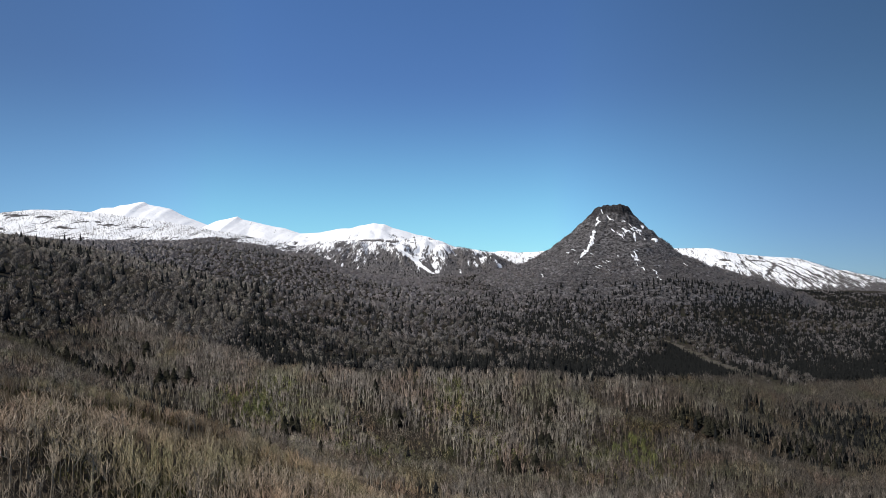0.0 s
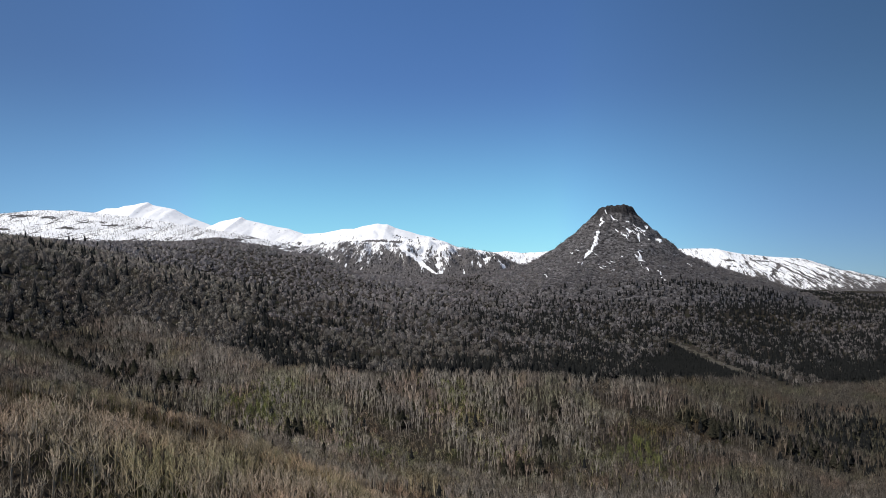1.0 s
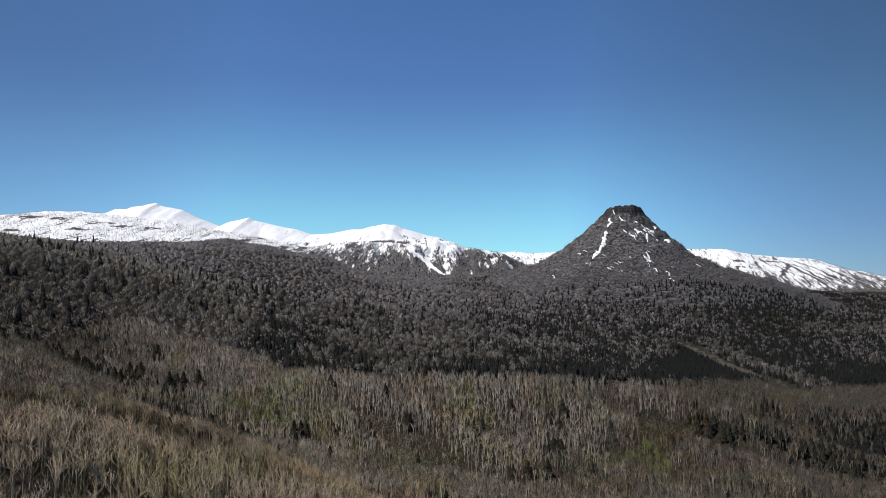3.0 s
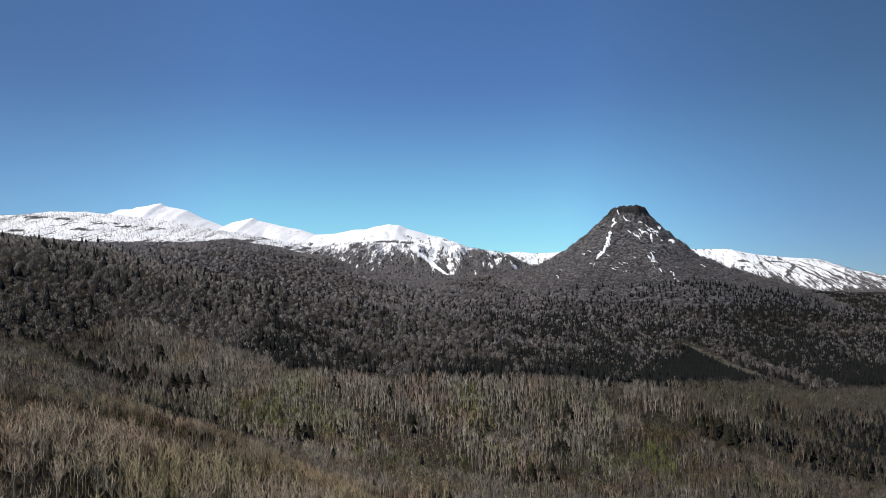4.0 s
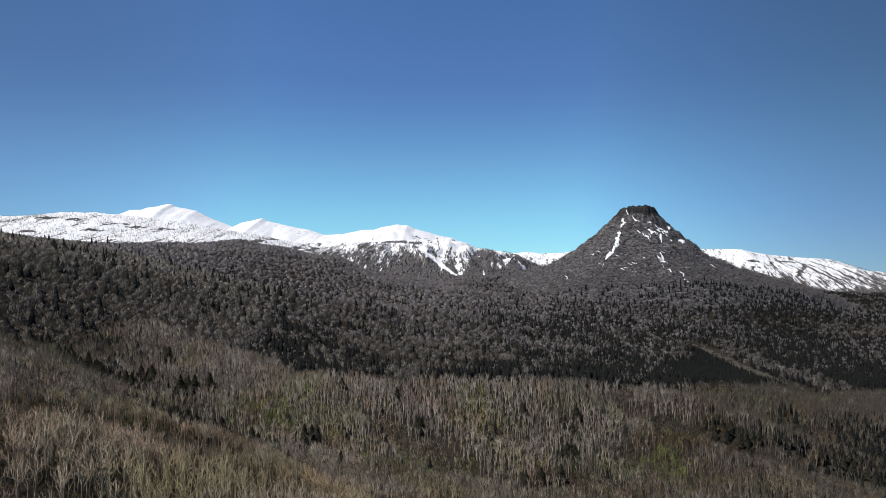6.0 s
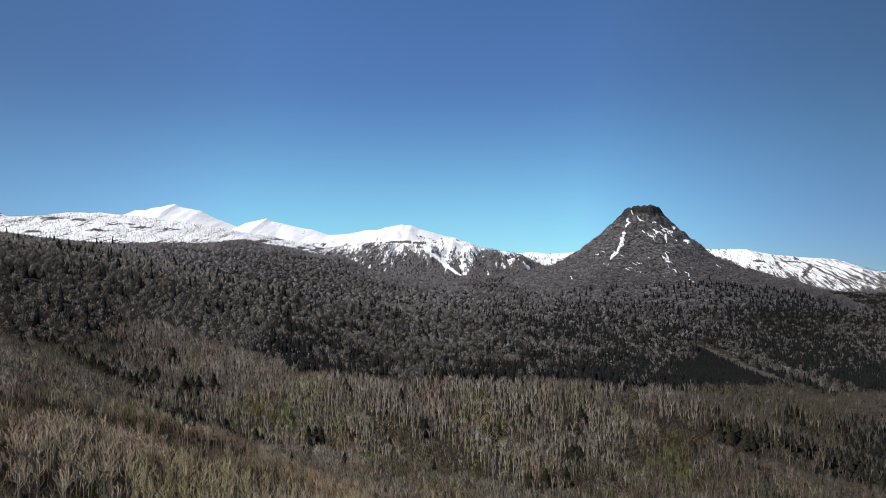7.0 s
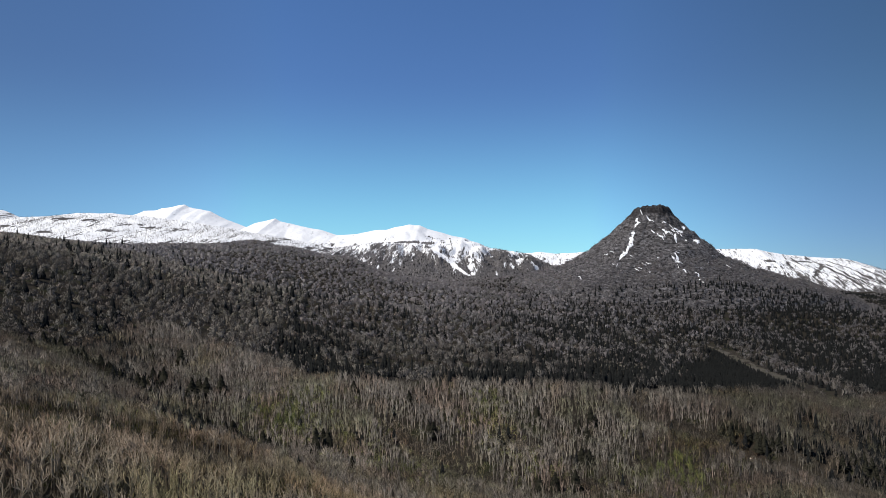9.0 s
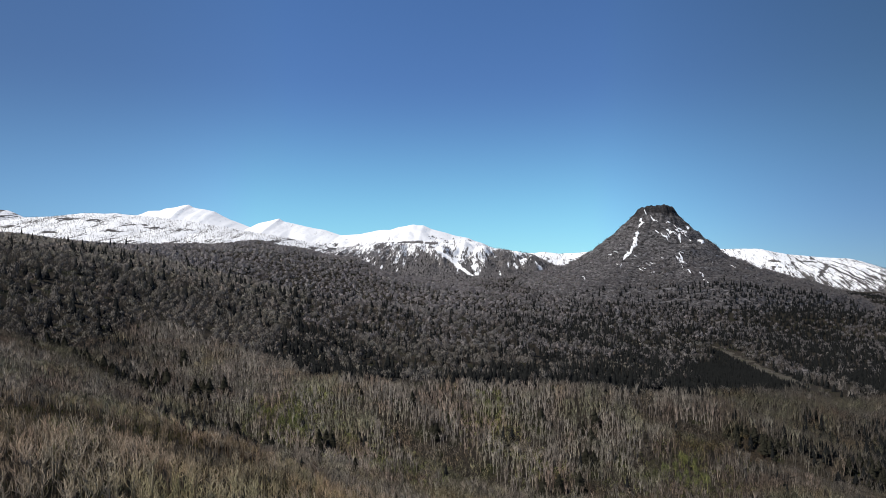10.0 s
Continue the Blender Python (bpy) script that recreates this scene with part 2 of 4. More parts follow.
# Rows of hills and hollows: y, half length in x, half length in y, (x, height) of each.
NEAR_HILLS = [
    (-100, 150, 130, [(-300, 43), (-50, 70), (200, 24)]),
    (60, 150, 130, [(-300, 26), (-50, 18), (200, 16)]),
    (190, 80, 62, [(-300, 2), (-225, 14), (-150, 27), (-80, 7), (-10, 12), (80, 6), (180, 4), (290, 9)]),
    (265, 80, 62, [(-300, -1), (-225, 14), (-150, 19), (-80, 14), (-10, 3), (80, -6), (180, 1), (290, 1)]),
    (340, 80, 62, [(-300, 1), (-225, 14), (-150, 11), (-80, 2), (-10, -5), (80, -5), (180, -8), (290, -6)]),
]
RIDGE_HILLS = [
    (690, 130, 50, [(-60, -6), (80, -9), (230, -10), (380, -8)]),
    (415, 90, 65, [(-320, 8), (-230, 11), (-150, -10), (-70, -3), (10, -10), (90, -14), (180, -4), (290, -15)]),
    (490, 90, 65, [(-320, 7), (-230, -6), (-150, 2), (-70, -1), (10, -5), (90, -10), (180, 0), (290, -8)]),
    (570, 110, 85, [(-380, -21), (-230, 0), (-90, 8), (50, 14), (190, 3), (340, -10)]),
    (670, 110, 85, [(-420, -7), (-240, 6), (-80, -3), (80, 7), (250, 10), (430, -4)]),
    (850, 230, 190, [(-700, -1), (-420, 9), (-160, -1), (90, -5), (340, -20), (640, -17)]),
]
VALLEY_HILLS = [
    (1900, 60, 150, [(-800, 5), (-600, 14), (-460, 6), (-310, 17)]),
    (1080, 230, 190, [(-900, 13), (-560, -11), (-250, 17), (60, 21), (380, -43), (740, -24)]),
    (1380, 230, 190, [(-1250, 40), (-800, -5), (-400, -33), (-30, -16), (350, -12), (760, -63), (1150, -9)]),
    (1800, 360, 330, [(-1500, 33), (-1050, 0), (-750, -22), (-450, 24), (-150, 18), (300, -8), (800, -7), (1300, -57)]),
    (2300, 360, 330, [(-1500, 1), (-900, -7), (-300, 3), (300, 30), (800, 24), (1250, 1), (1700, -22)]),
    (2900, 420, 380, [(-1500, -61), (-800, -68), (-200, 2), (400, 6), (1000, -25), (1700, -57), (2400, -90)]),
]


# Small gullies: x, y of both ends, depth, half width, and the rise of the bank before them.
GULLIES = [(-58, 492, 34, 428, 6, 15, 2.5), (172, 514, 278, 410, 9, 17, 4.5), (-262, 478, -120, 418, 5, 16, 2),
           (-250, 372, -205, 400, 5, 9, 2), (-175, 238, -95, 258, 4.5, 8, 2), (-60, 560, 20, 480, 3, 12, 2), (60, 540, 130, 450, 3.5, 13, 2.5), (250, 560, 330, 470, 4, 14, 3)]


def gullies(x, y):
    z = 0 * x
    for x0, y0, x1, y1, depth, wide, bank in GULLIES:
        length = math.hypot(x1 - x0, y1 - y0)
        ux, uy = (x1 - x0) / length, (y1 - y0) / length
        along, across = (x - x0) * ux + (y - y0) * uy, (x - x0) * uy - (y - y0) * ux
        ends = 1 / (1 + np.exp(-(along + 5) / 9)) / (1 + np.exp((along - length - 5) / 9))
        z = z + ends * (bank * np.exp(-((across + 30) / 16) ** 2) - depth * np.exp(-(across / wide) ** 2))
    return z


def height(x, y):
    """The ground's height: a long hill on one side, a hollow, a low ridge and a wide valley."""
    x, y = np.asarray(x, float), np.asarray(y, float)
    z = 70 + 150 / (1 + np.exp((x + 380) / 110))
    for row in NEAR_HILLS + RIDGE_HILLS + VALLEY_HILLS:
        yc, sx, sy, hills = row
        wy = np.exp(-((y - yc) / sy) ** 2)
        for xc, h in hills:
            z = z + h * wy * np.exp(-((x - xc) / sx) ** 2)
    far = np.clip((y - 600) / 900, 0, 1)
    z = z + gullies(x, y)
    # the plain falls away before the snowy ridge
    z = z - np.clip((x / np.maximum(y, 1) - 0.35) / 0.1, 0, 1) * 0.056 * np.clip(y - 2150, 0, None)
    return z + rough_noise(x, y, 70, 1.0) * (2.0 + 3.0 * far) + rough_noise(x, y, 260, 7.0) * 7.0 * far + rough_noise(x + 0.4 * y, y * 0.7, 105, 27.0, 2) * 5.0 * np.clip((y - 700) / 200, 0, 1) * np.clip((1500 - y) / 250, 0, 1) * np.clip((100 - x) / 200, 0, 1)


def grid_mesh(name, x, y, z, material):
    """One sheet from arrays of equal shape."""
    r, c = x.shape
    v = np.stack([x, y, z], -1).reshape(-1, 3)
    k = np.arange(r * c).reshape(r, c)
    q = np.stack([k[:-1, :-1], k[:-1, 1:], k[1:, 1:], k[1:, :-1]], -1).reshape(-1, 4)
    return solid(name, v, q, [material], smooth=True)


def solid(name, v, f, materials, tone=None, smooth=False, index=None, normals=None):
    """A mesh object from arrays of corners and of faces with equally many corners."""
    me = bpy.data.meshes.new(name)
    n = f.shape[1]
    me.vertices.add(len(v))
    me.vertices.foreach_set("co", np.ascontiguousarray(v, np.float32).ravel())
    me.loops.add(f.size)
    me.loops.foreach_set("vertex_index", np.ascontiguousarray(f, np.int32).ravel())
    me.polygons.add(len(f))
    me.polygons.foreach_set("loop_start", np.arange(0, f.size, n, dtype=np.int32))
    if smooth:
        me.polygons.foreach_set("use_smooth", np.ones(len(f), bool))
    if index is not None:
        me.polygons.foreach_set("material_index", np.ascontiguousarray(index, np.int32))
    for m in materials:
        me.materials.append(m)
    if tone is not None:
        a = me.attributes.new("tone", 'FLOAT', 'POINT')
        a.data.foreach_set("value", np.ascontiguousarray(tone, np.float32))
    if normals is not None:
        a = me.attributes.new("custom_normal", 'FLOAT_VECTOR', 'POINT')
        a.data.foreach_set("vector", np.ascontiguousarray(normals, np.float32).ravel())
    me.update(calc_edges=True)
    return new(name, me)


def span(a, b, n, power=1.0):
    return a + (b - a) * np.linspace(0, 1, n) ** power


u, v = np.meshgrid(np.linspace(-1, 1, 270), np.concatenate([span(-900, 120, 25), span(128, 760, 110), span(770, 4300, 170, 1.25)]))
gx = u * (900 + 0.93 * np.maximum(v, 0))
ground = grid_mesh("ground", gx, v, height(gx, v), GROUND)
tagged(ground, "brown leaf-littered hills and valley floor under leafless woods", "ground", kind="structure")


STRIP_Y, STRIP_X = (700, 760, 817, 968, 1062, 1144, 1213), (372, 380, 391, 429, 441, 440, 433)


def strip_line(y):
    """The middle of the treeless strip across the valley."""
    return np.interp(y, STRIP_Y, STRIP_X)


sv, su = np.meshgrid(np.linspace(770, 1205, 110), np.linspace(-1, 1, 9), indexing="ij")
sx = strip_line(sv) + 9 + su * np.clip((sv - 770) / 90, 0.1, 1) * np.clip((1215 - sv) / 120, 0.3, 1) * (14 + 4.0 * value_noise(sv, su * 40, 30, 5))
strip = grid_mesh("clearing", sx, sv, height(sx, sv) + 0.35 * (1 - su ** 4) - 0.1, DRY_GRASS)
tagged(strip, "long treeless strip of pale dry grass across the valley", "clearing", kind="structure")

# ---- mountains ----
FIELD = {}


def massif(name, crest, depth, front, foot, cols, rows, material, gully=0.0, wave=150.0, back=450.0, bend=1.0, seed=0.0, rough=6.0, shoulder=None, wooded=None):
    """A range whose crest line is a list of (x, height) at that depth; it falls to foot at the front and again behind."""
    cx, cz = np.array(crest, float).T
    x1 = np.linspace(cx[0], cx[-1], cols)
    s = np.concatenate([np.linspace(0, 1, rows), 1 + np.linspace(0.03, 1, rows // 4)])
    x, s = np.meshgrid(x1, s)
    warp = x + rough_noise(x, s * 600, 220, seed) * 40
    top = np.interp(x, cx, cz) + rough_noise(x, x * 0, 60, seed + 5) * rough * 0.5
    y = np.where(s < 1, front + (depth - front) * s, depth + (s - 1) * back)
    rise = np.clip(s, 0, 1) ** bend
    if shoulder:
        rise = np.interp(np.clip(s, 0, 1), *shoulder)
    rise = np.where(s > 1, 1 - np.clip(s - 1, 0, 1) ** 1.3, rise)
    z = foot + (top - foot) * rise
    ribs = np.abs(value_noise(warp, s * 500, wave, seed + 9)) + 0.5 * np.abs(value_noise(warp, s * 300, wave * 0.45, seed + 11)) - 0.45
    swell = np.clip(4 * s * (1 - s), 0, 1)
    z = z + gully * ribs * swell + rough_noise(x, y, 90, seed + 2) * rough * swell
    edge = np.minimum(np.linspace(0, 1, cols) * 14, np.linspace(1, 0, cols) * 14).clip(0, 1)
    z = np.where(s > 0, foot - 60 + (z - foot + 60) * edge[None, :], foot - 60)
    if wooded:
        ribs = wooded(x, z) - 0.45
    FIELD[name] = (x, y, z, s, ribs)
    ob = grid_mesh(name, x * 1.0, y, z, material)
    a = ob.data.attributes.new("wood", 'FLOAT', 'POINT')
    a.data.foreach_set("value", np.ascontiguousarray(np.clip(ribs + 0.45, -0.6, 1.2), np.float32).ravel())
    return ob


SLOPE_FAR = snow_slope_material("high_snow", 150, 260, 0.7, 0.665)
SLOPE_PLATEAU = snow_slope_material("snow_plateau", 150, 235, 1.0, 0.66, 0.74, 0.9, grain=(0.8, 0.5, 2.6))
SLOPE_RIBS = snow_slope_material("snow_and_woods", 80, 228, 0.8, 0.66, 0.68, 0.9, 0.3)
SLOPE_RIGHT = snow_slope_material("snow_ridge", -125, 85, 0.9, 0.8, 0.70, 0.9, 0.3, grain=(1.5, 0.2, 0.7))

# white summits on the horizon
white = massif("snow_mountain", [(-2300, 330), (-2050, 372), (-1902, 411), (-1862, 428), (-1793, 430), (-1757, 444), (-1697, 451), (-1651, 462), (-1621, 464), (-1595, 450), (-1535, 438), (-1466, 423), (-1417, 398), (-1370, 375), (-1301, 350), (-1255, 330), (-1209, 353), (-1149, 368), (-1083, 383), (-1053, 365),
                                 (-1007, 354), (-859, 321), (-806, 312), (-720, 281), (-608, 289), (-509, 310), (-433, 313), (-376, 330), (-294, 344), (-264, 339), (-234, 339), (-188, 319), (-112, 297), (-36, 275), (30, 264), (96, 234), (175, 203), (235, 192), (330, 178), (600, 160)],
               3900, 3000, 120, 520, 50, SLOPE_FAR, gully=20, wave=150, seed=2, rough=5, bend=0.9)
tagged(white, "snow-white mountain range with three bright summits", "mountain range", kind="structure")
# clumps of trees on the plateau: x, height, half lengths
CLUMPS = [(-2335, 392, 34, 10), (-2270, 366, 30, 7), (-2230, 330, 40, 6), (-2014, 331, 72, 7), (-1850, 346, 48, 8), (-1742, 339, 56, 6), (-2090, 309, 44, 7), (-1520, 315, 50, 6), (-1530, 284, 56, 5), (-1760, 277, 28, 5), (-1940, 300, 26, 4), (-1420, 300, 40, 5), (-1300, 292, 44, 5)]


def plateau_woods(x, z):
    """How wooded the plateau is: thin stripes of trees and a few dense clumps."""
    w = 0.40 + 0.30 * rough_noise(x + 0.5 * z, z * 0.4, 26, 45)
    for px, pz, wide, tall in CLUMPS:
        lean = (x - px) * 0.06
        w = w + 1.1 * np.exp(-((x - px) / wide) ** 4 - ((z - pz + lean) / tall) ** 2) * np.clip(0.55 + 1.5 * rough_noise(x, z * 3, 20, 46), 0, 1.2)
    w = w + 0.25 * np.clip((-2170 - x) / 60, 0, 1)
    return w + 0.5 * np.exp(-(value_noise(x - 1.6 * z, z, 130, 47) / 0.06) ** 2) * (x > -1700) * (z < 320)


# wooded ribs and ledges of the snowy ridge: x and height at both ends, half width
RIBS = [(1992, 114, 2031, 18, 9), (2008, 114, 1835, 52, 5), (2034, 108, 2055, 46, 7), (1853, 132, 1992, 123, 3), (1768, 66, 1776, 26, 8), (1665, 134, 1730, 131, 5), (1640, 104, 1690, 100, 4), (2120, 92, 2160, 20, 6), (2200, 90, 2230, 30, 6), (2075, 128, 2120, 92, 4), (1900, 104, 1925, 70, 4)]


def ridge_woods(x, z):
    """How wooded the long ridge is: scattered trees, dark lines down its ribs, denser towards the foot."""
    w = 0.40 + 0.30 * rough_noise(x - 1.5 * z, z * 0.35, 17, 55) + 0.08 * np.clip((150 - z) / 100, 0, 1)
    w = w + 0.22 * np.exp(-(value_noise(x - 0.6 * z, z * 0.4, 90, 56) / 0.07) ** 2) * np.clip((185 - z) / 40, 0, 1)
    for x0, z0, x1, z1, wide in RIBS:
        along = np.clip(((x - x0) * (x1 - x0) + (z - z0) * (z1 - z0)) / ((x1 - x0) ** 2 + (z1 - z0) ** 2), 0, 1)
        off = np.hypot(x - x0 - along * (x1 - x0), z - z0 - along * (z1 - z0))
        w = w + 0.85 * np.exp(-(off / wide) ** 2) * np.clip(0.8 + 0.8 * rough_noise(x, z, 14, 58), 0, 1.2)
    return w + 0.5 * np.clip((5 - z) / 40, 0, 1)


plateau = massif("snow_plateau", [(-2700, 370), (-2560, 396), (-2386, 410), (-2288, 396), (-2205, 365), (-2107, 367), (-2023, 373), (-1883, 384), (-1771, 382), (-1618, 373), (-1492, 356), (-1352, 340), (-1213, 317), (-1073, 292), (-961, 273), (-738, 231), (-514, 175), (-400, 150)],
                 3300, 2350, 150, 440, 80, SLOPE_PLATEAU, gully=16, wave=190, seed=12, rough=6, bend=0.8, wooded=plateau_woods)
tagged(plateau, "long snow-covered plateau with dark bands of trees", "mountain ridge", kind="structure")
def soft_step(v, wide):
    return 1 / (1 + np.exp(-np.clip(v / wide, -40, 40)))


def mountain_woods(x, z):
    """How wooded the ribbed mountain is: a cliff band, a dark buttress, a snow couloir and bowl, a wooded shoulder and a dark foot."""
    broad, thin = rough_noise(x, z * 2, 45, 5), rough_noise(x + 0.3 * z, z * 0.35, 15, 15)
    d = 226 - z
    w = 0.46 + 0.22 * broad + 0.25 * thin
    w = w + 0.9 * np.exp(-((z - 229 - 6 * rough_noise(x, x * 0, 55, 9)) / 4) ** 2) * (x > -300) * (x < -110) * np.clip(0.6 + rough_noise(x, x * 0, 24, 19), 0, 1)
    left, right = -150 - 0.75 * d, -146 + 1.46 * d
    buttress = soft_step(x - left, 9) * soft_step(right - 8 - x, 5) * (d > 0)
    w = w + buttress * (0.04 + 0.26 * np.clip(d / 70, 0, 1) + 0.35 * thin)
    edge = 132 - 0.8 * (200 - z)
    bowl = soft_step(x - right - 3, 5) * soft_step(edge - x, 5)
    w = w - bowl * (0.16 - 0.3 * thin)
    w = w + soft_step(x - edge, 6) * (0.22 + 0.3 * broad + 0.3 * thin - 0.5 * soft_step(z - np.interp(x, (100, 142, 190, 300), (190, 196, 188, 164)), 5))
    w = w + 0.12 * soft_step(-255 - x, 14) + 0.6 * np.clip((112 - z + 15 * value_noise(x, x * 0, 40, 6)) / 35, 0, 1)
    w = w - 1.3 * np.exp(-((x - right - 4 * thin) / 7) ** 2) * (d > 8) * (d < 120)
    for px, pz, wide, tall in ((-262, 106, 13, 4), (-276, 118, 9, 3), (-306, 132, 4, 9), (46, 112, 7, 5)):
        w = w - 1.2 * np.exp(-((x - px) / wide) ** 2 - ((z - pz) / tall) ** 2)
    return w


ribs = massif("wooded_mountain", [(-700, 150), (-569, 205), (-467, 218), (-366, 228), (-213, 244), (-163, 240), (-36, 243), (66, 233), (142, 205), (190, 199), (240, 190), (300, 172), (370, 150), (470, 120)],
              3050, 2330, 90, 300, 90, SLOPE_RIBS, gully=34, wave=90, seed=21, rough=9, bend=0.75, wooded=mountain_woods)
tagged(ribs, "mountain with dark wooded ribs and snow-filled gullies", "mountain", kind="structure")
right = massif("snow_ridge", [(150, 165), (300, 178), (413, 177), (466, 183), (552, 174), (720, 182), (1000, 188), (1180, 192), (1341, 197), (1506, 199), (1640, 199), (1709, 198), (1788, 182), (1887, 165), (1953, 160), (2052, 150), (2184, 145), (2273, 129), (2323, 112), (2415, 83), (2448, 73), (2514, 68), (2580, 51), (2630, 45), (2673, 31), (2779, 0), (2977, -46)],
               3900, 3300, -40, 640, 120, SLOPE_RIGHT, gully=13, wave=75, seed=31, rough=5, bend=0.85, wooded=ridge_woods)
tagged(right, "long snowy ridge streaked with bare trees", "mountain ridge", kind="structure")

# the steep dark cone
CONE_X, CONE_Y = 618.5, 2180
PROFILE_R = (0, 49, 58, 68, 78, 103, 128, 149, 189, 226, 264, 300, 346, 420, 500, 600, 760)
PROFILE_Z = (339, 337, 330, 312, 300, 271, 249, 230, 203, 175, 153, 139, 124, 102, 75, 30, -90)


def cone_height(x, y):
    dx, dy = x - CONE_X, y - CONE_Y
    r, a = np.hypot(dx, dy), np.arctan2(dy, dx)
    lobe = 1 + 0.02 * np.sin(3 * a + 0.6) + 0.02 * np.sin(7 * a + 2) + 0.035 * value_noise(a * 40, r * 0.5, 9.0, 4)
    z = np.interp(r * lobe, PROFILE_R, PROFILE_Z)
    mid = np.clip(r / 60, 0, 1) * np.clip((620 - r) / 300, 0, 1)
    return z + rough_noise(dx, dy, 60, 3) * 7 * mid + (np.abs(value_noise(a * 100, r * 0.6, 16, 8)) - 0.5) * 9 * mid + rough_noise(dx, dy, 22, 14) * 3


ca, cr = np.meshgrid(np.linspace(0, 2 * np.pi, 241), np.concatenate([np.linspace(0.5, 130, 46), np.linspace(134, 760, 90)]))
cx, cy = CONE_X + cr * np.cos(ca), CONE_Y + cr * np.sin(ca)
cone = tagged(new("cone_mountain"), "steep dark flat-topped mountain cone with thin snow streaks", "mountain")
cone_slope = grid_mesh("slope", cx, cy, cone_height(cx, cy), CONE)
cone_slope.parent = cone


def land(x, y):
    """The top of the ground or of the cone."""
    return np.maximum(height(x, y), cone_height(x, y))


def snow_streak(path, wide, seed):
    """A drift of snow lying in a groove of the cone. path: (offset across the view, height) in metres."""
    w, z = np.array(path, float).T
    k = np.linspace(0, len(w) - 1, 14 * (len(w) - 1) + 1)
    w, z = np.interp(k, np.arange(len(w)), w), np.interp(k, np.arange(len(z)), z)
    w = w + min(5, 0.3 * wide) * value_noise(k * 9, k * 0, 4, seed)
    reach = np.interp(-z, [-v for v in PROFILE_Z], PROFILE_R)
    half = wide * 0.5 * np.sin(np.pi * np.linspace(0.06, 0.96, len(k))) ** 0.5 * np.clip(0.8 + 0.55 * value_noise(k * 7, k * 0, 5, seed + 2) + 0.4 * value_noise(k * 7, k * 0, 1.3, seed + 6), 0.05, 1.5)
    face = math.atan2(-CONE_Y, -CONE_X)
    rows = []
    for side, rise in ((-1.0, 0.2), (-0.5, 1.6), (0.3, 1.8), (1.0, 0.2)):
        a = face + np.arcsin(np.clip((w + side * half) / reach, -0.97, 0.97))
        x, y = CONE_X + reach * np.cos(a), CONE_Y + reach * np.sin(a)
        rows.append((x, y, cone_height(x, y) + rise))
    x, y, z = (np.stack([r[i] for r in rows]) for i in range(3))
    ob = grid_mesh("snow_drift", x, y, z, SNOW)
    ob.parent = cone
    return tagged(ob, "bright snow drift in a groove")


DRIFTS = [([(-46, 251), (-60, 234), (-64, 210), (-74, 185), (-89, 168)], 17), ([(-94, 160), (-96, 147)], 8), ([(-46, 297), (-38, 282), (-48, 266)], 10), ([(-11, 308), (-5, 295), (6, 285)], 9),
          ([(-34, 321), (-27, 312)], 7), ([(35, 260), (47, 248), (56, 245)], 9), ([(70, 268), (80, 260), (87, 251)], 10), ([(67, 242), (71, 221)], 7), ([(121, 236), (133, 225), (142, 219)], 9)]
PATCHES = [(38, 278, 9), (64, 251, 9), (28, 239, 9), (96, 267, 6), (62, 177, 8), (120, 130, 8), (129, 118, 9), (87, 136, 6), (-131, 183, 10), (-6, 140, 8), (5, 260, 6), (214, 148, 7), (-195, 116, 8)]
for seed, (path, wide) in enumerate(DRIFTS):
    snow_streak(path, wide, seed)
for seed, (pw, pz, wide) in enumerate(PATCHES):
    snow_streak([(pw - 5, pz + 4), (pw + 1, pz), (pw + 5, pz - 4)], wide * 0.75, seed + 20)
scatter = random.Random(9)
for seed in range(30):
    # crumbs of snow on the upper right shoulder and on the ledges of the foot
    if seed < 16:
        pw, pz, run, fall = scatter.gauss(66, 22), scatter.gauss(246, 14), scatter.uniform(2, 5), scatter.uniform(3, 7)
    else:
        pw, pz, run, fall = scatter.uniform(-120, 130), scatter.uniform(142, 196), scatter.uniform(3, 7), scatter.uniform(1, 4)
    snow_streak([(pw - run, pz + fall), (pw, pz), (pw + run, pz - fall * 0.6)], scatter.uniform(2.0, 3.6), seed + 60)
snow_streak([(68, 186), (73, 169), (77, 156)], 9, 40)


# ---- trees ----
class Shape:
    """Triangles gathered limb by limb."""

    def __init__(self):
        self.v, self.f, self.k, self.n = [], [], [], 0

    def put(self, v, f, kind=0):
        self.k.append(np.full(len(f), kind))
        self.v.append(np.array(v, float))
        self.f.append(np.array(f, int) + self.n)
        self.n += len(v)

    def arrays(self):
        return np.concatenate(self.v), np.concatenate(self.f), np.concatenate(self.k)

    def limb(self, a, b, ra, rb, sides=3):
        """A tapered round piece from a to b; it ends in a point where rb is 0."""
        a, b = np.array(a), np.array(b)
        d = (b - a) / (np.linalg.norm(b - a) + 1e-9)
        s = np.cross(d, (0.3, 0.9, 0.2))
        s /= np.linalg.norm(s)
        t = np.cross(d, s)
        ang = np.arange(sides) * 2 * np.pi / sides
        ring = np.outer(np.cos(ang), s) + np.outer(np.sin(ang), t)
        k = np.arange(sides)
        k2 = (k + 1) % sides
        if rb <= 0:
            self.put(np.vstack([a + ra * ring, b]), np.stack([k, k2, np.full(sides, sides)], 1))
        else:
            self.put(np.vstack([a + ra * ring, b + rb * ring]), np.vstack([np.stack([k, k2, k2 + sides], 1), np.stack([k, k2 + sides, k + sides], 1)]))

    def blade(self, a, b, w, across):
        a, b, c = np.array(a), np.array(b), np.array(across) * w / 2
        self.put([a - c, a + c, b], [(0, 1, 2)], 1)


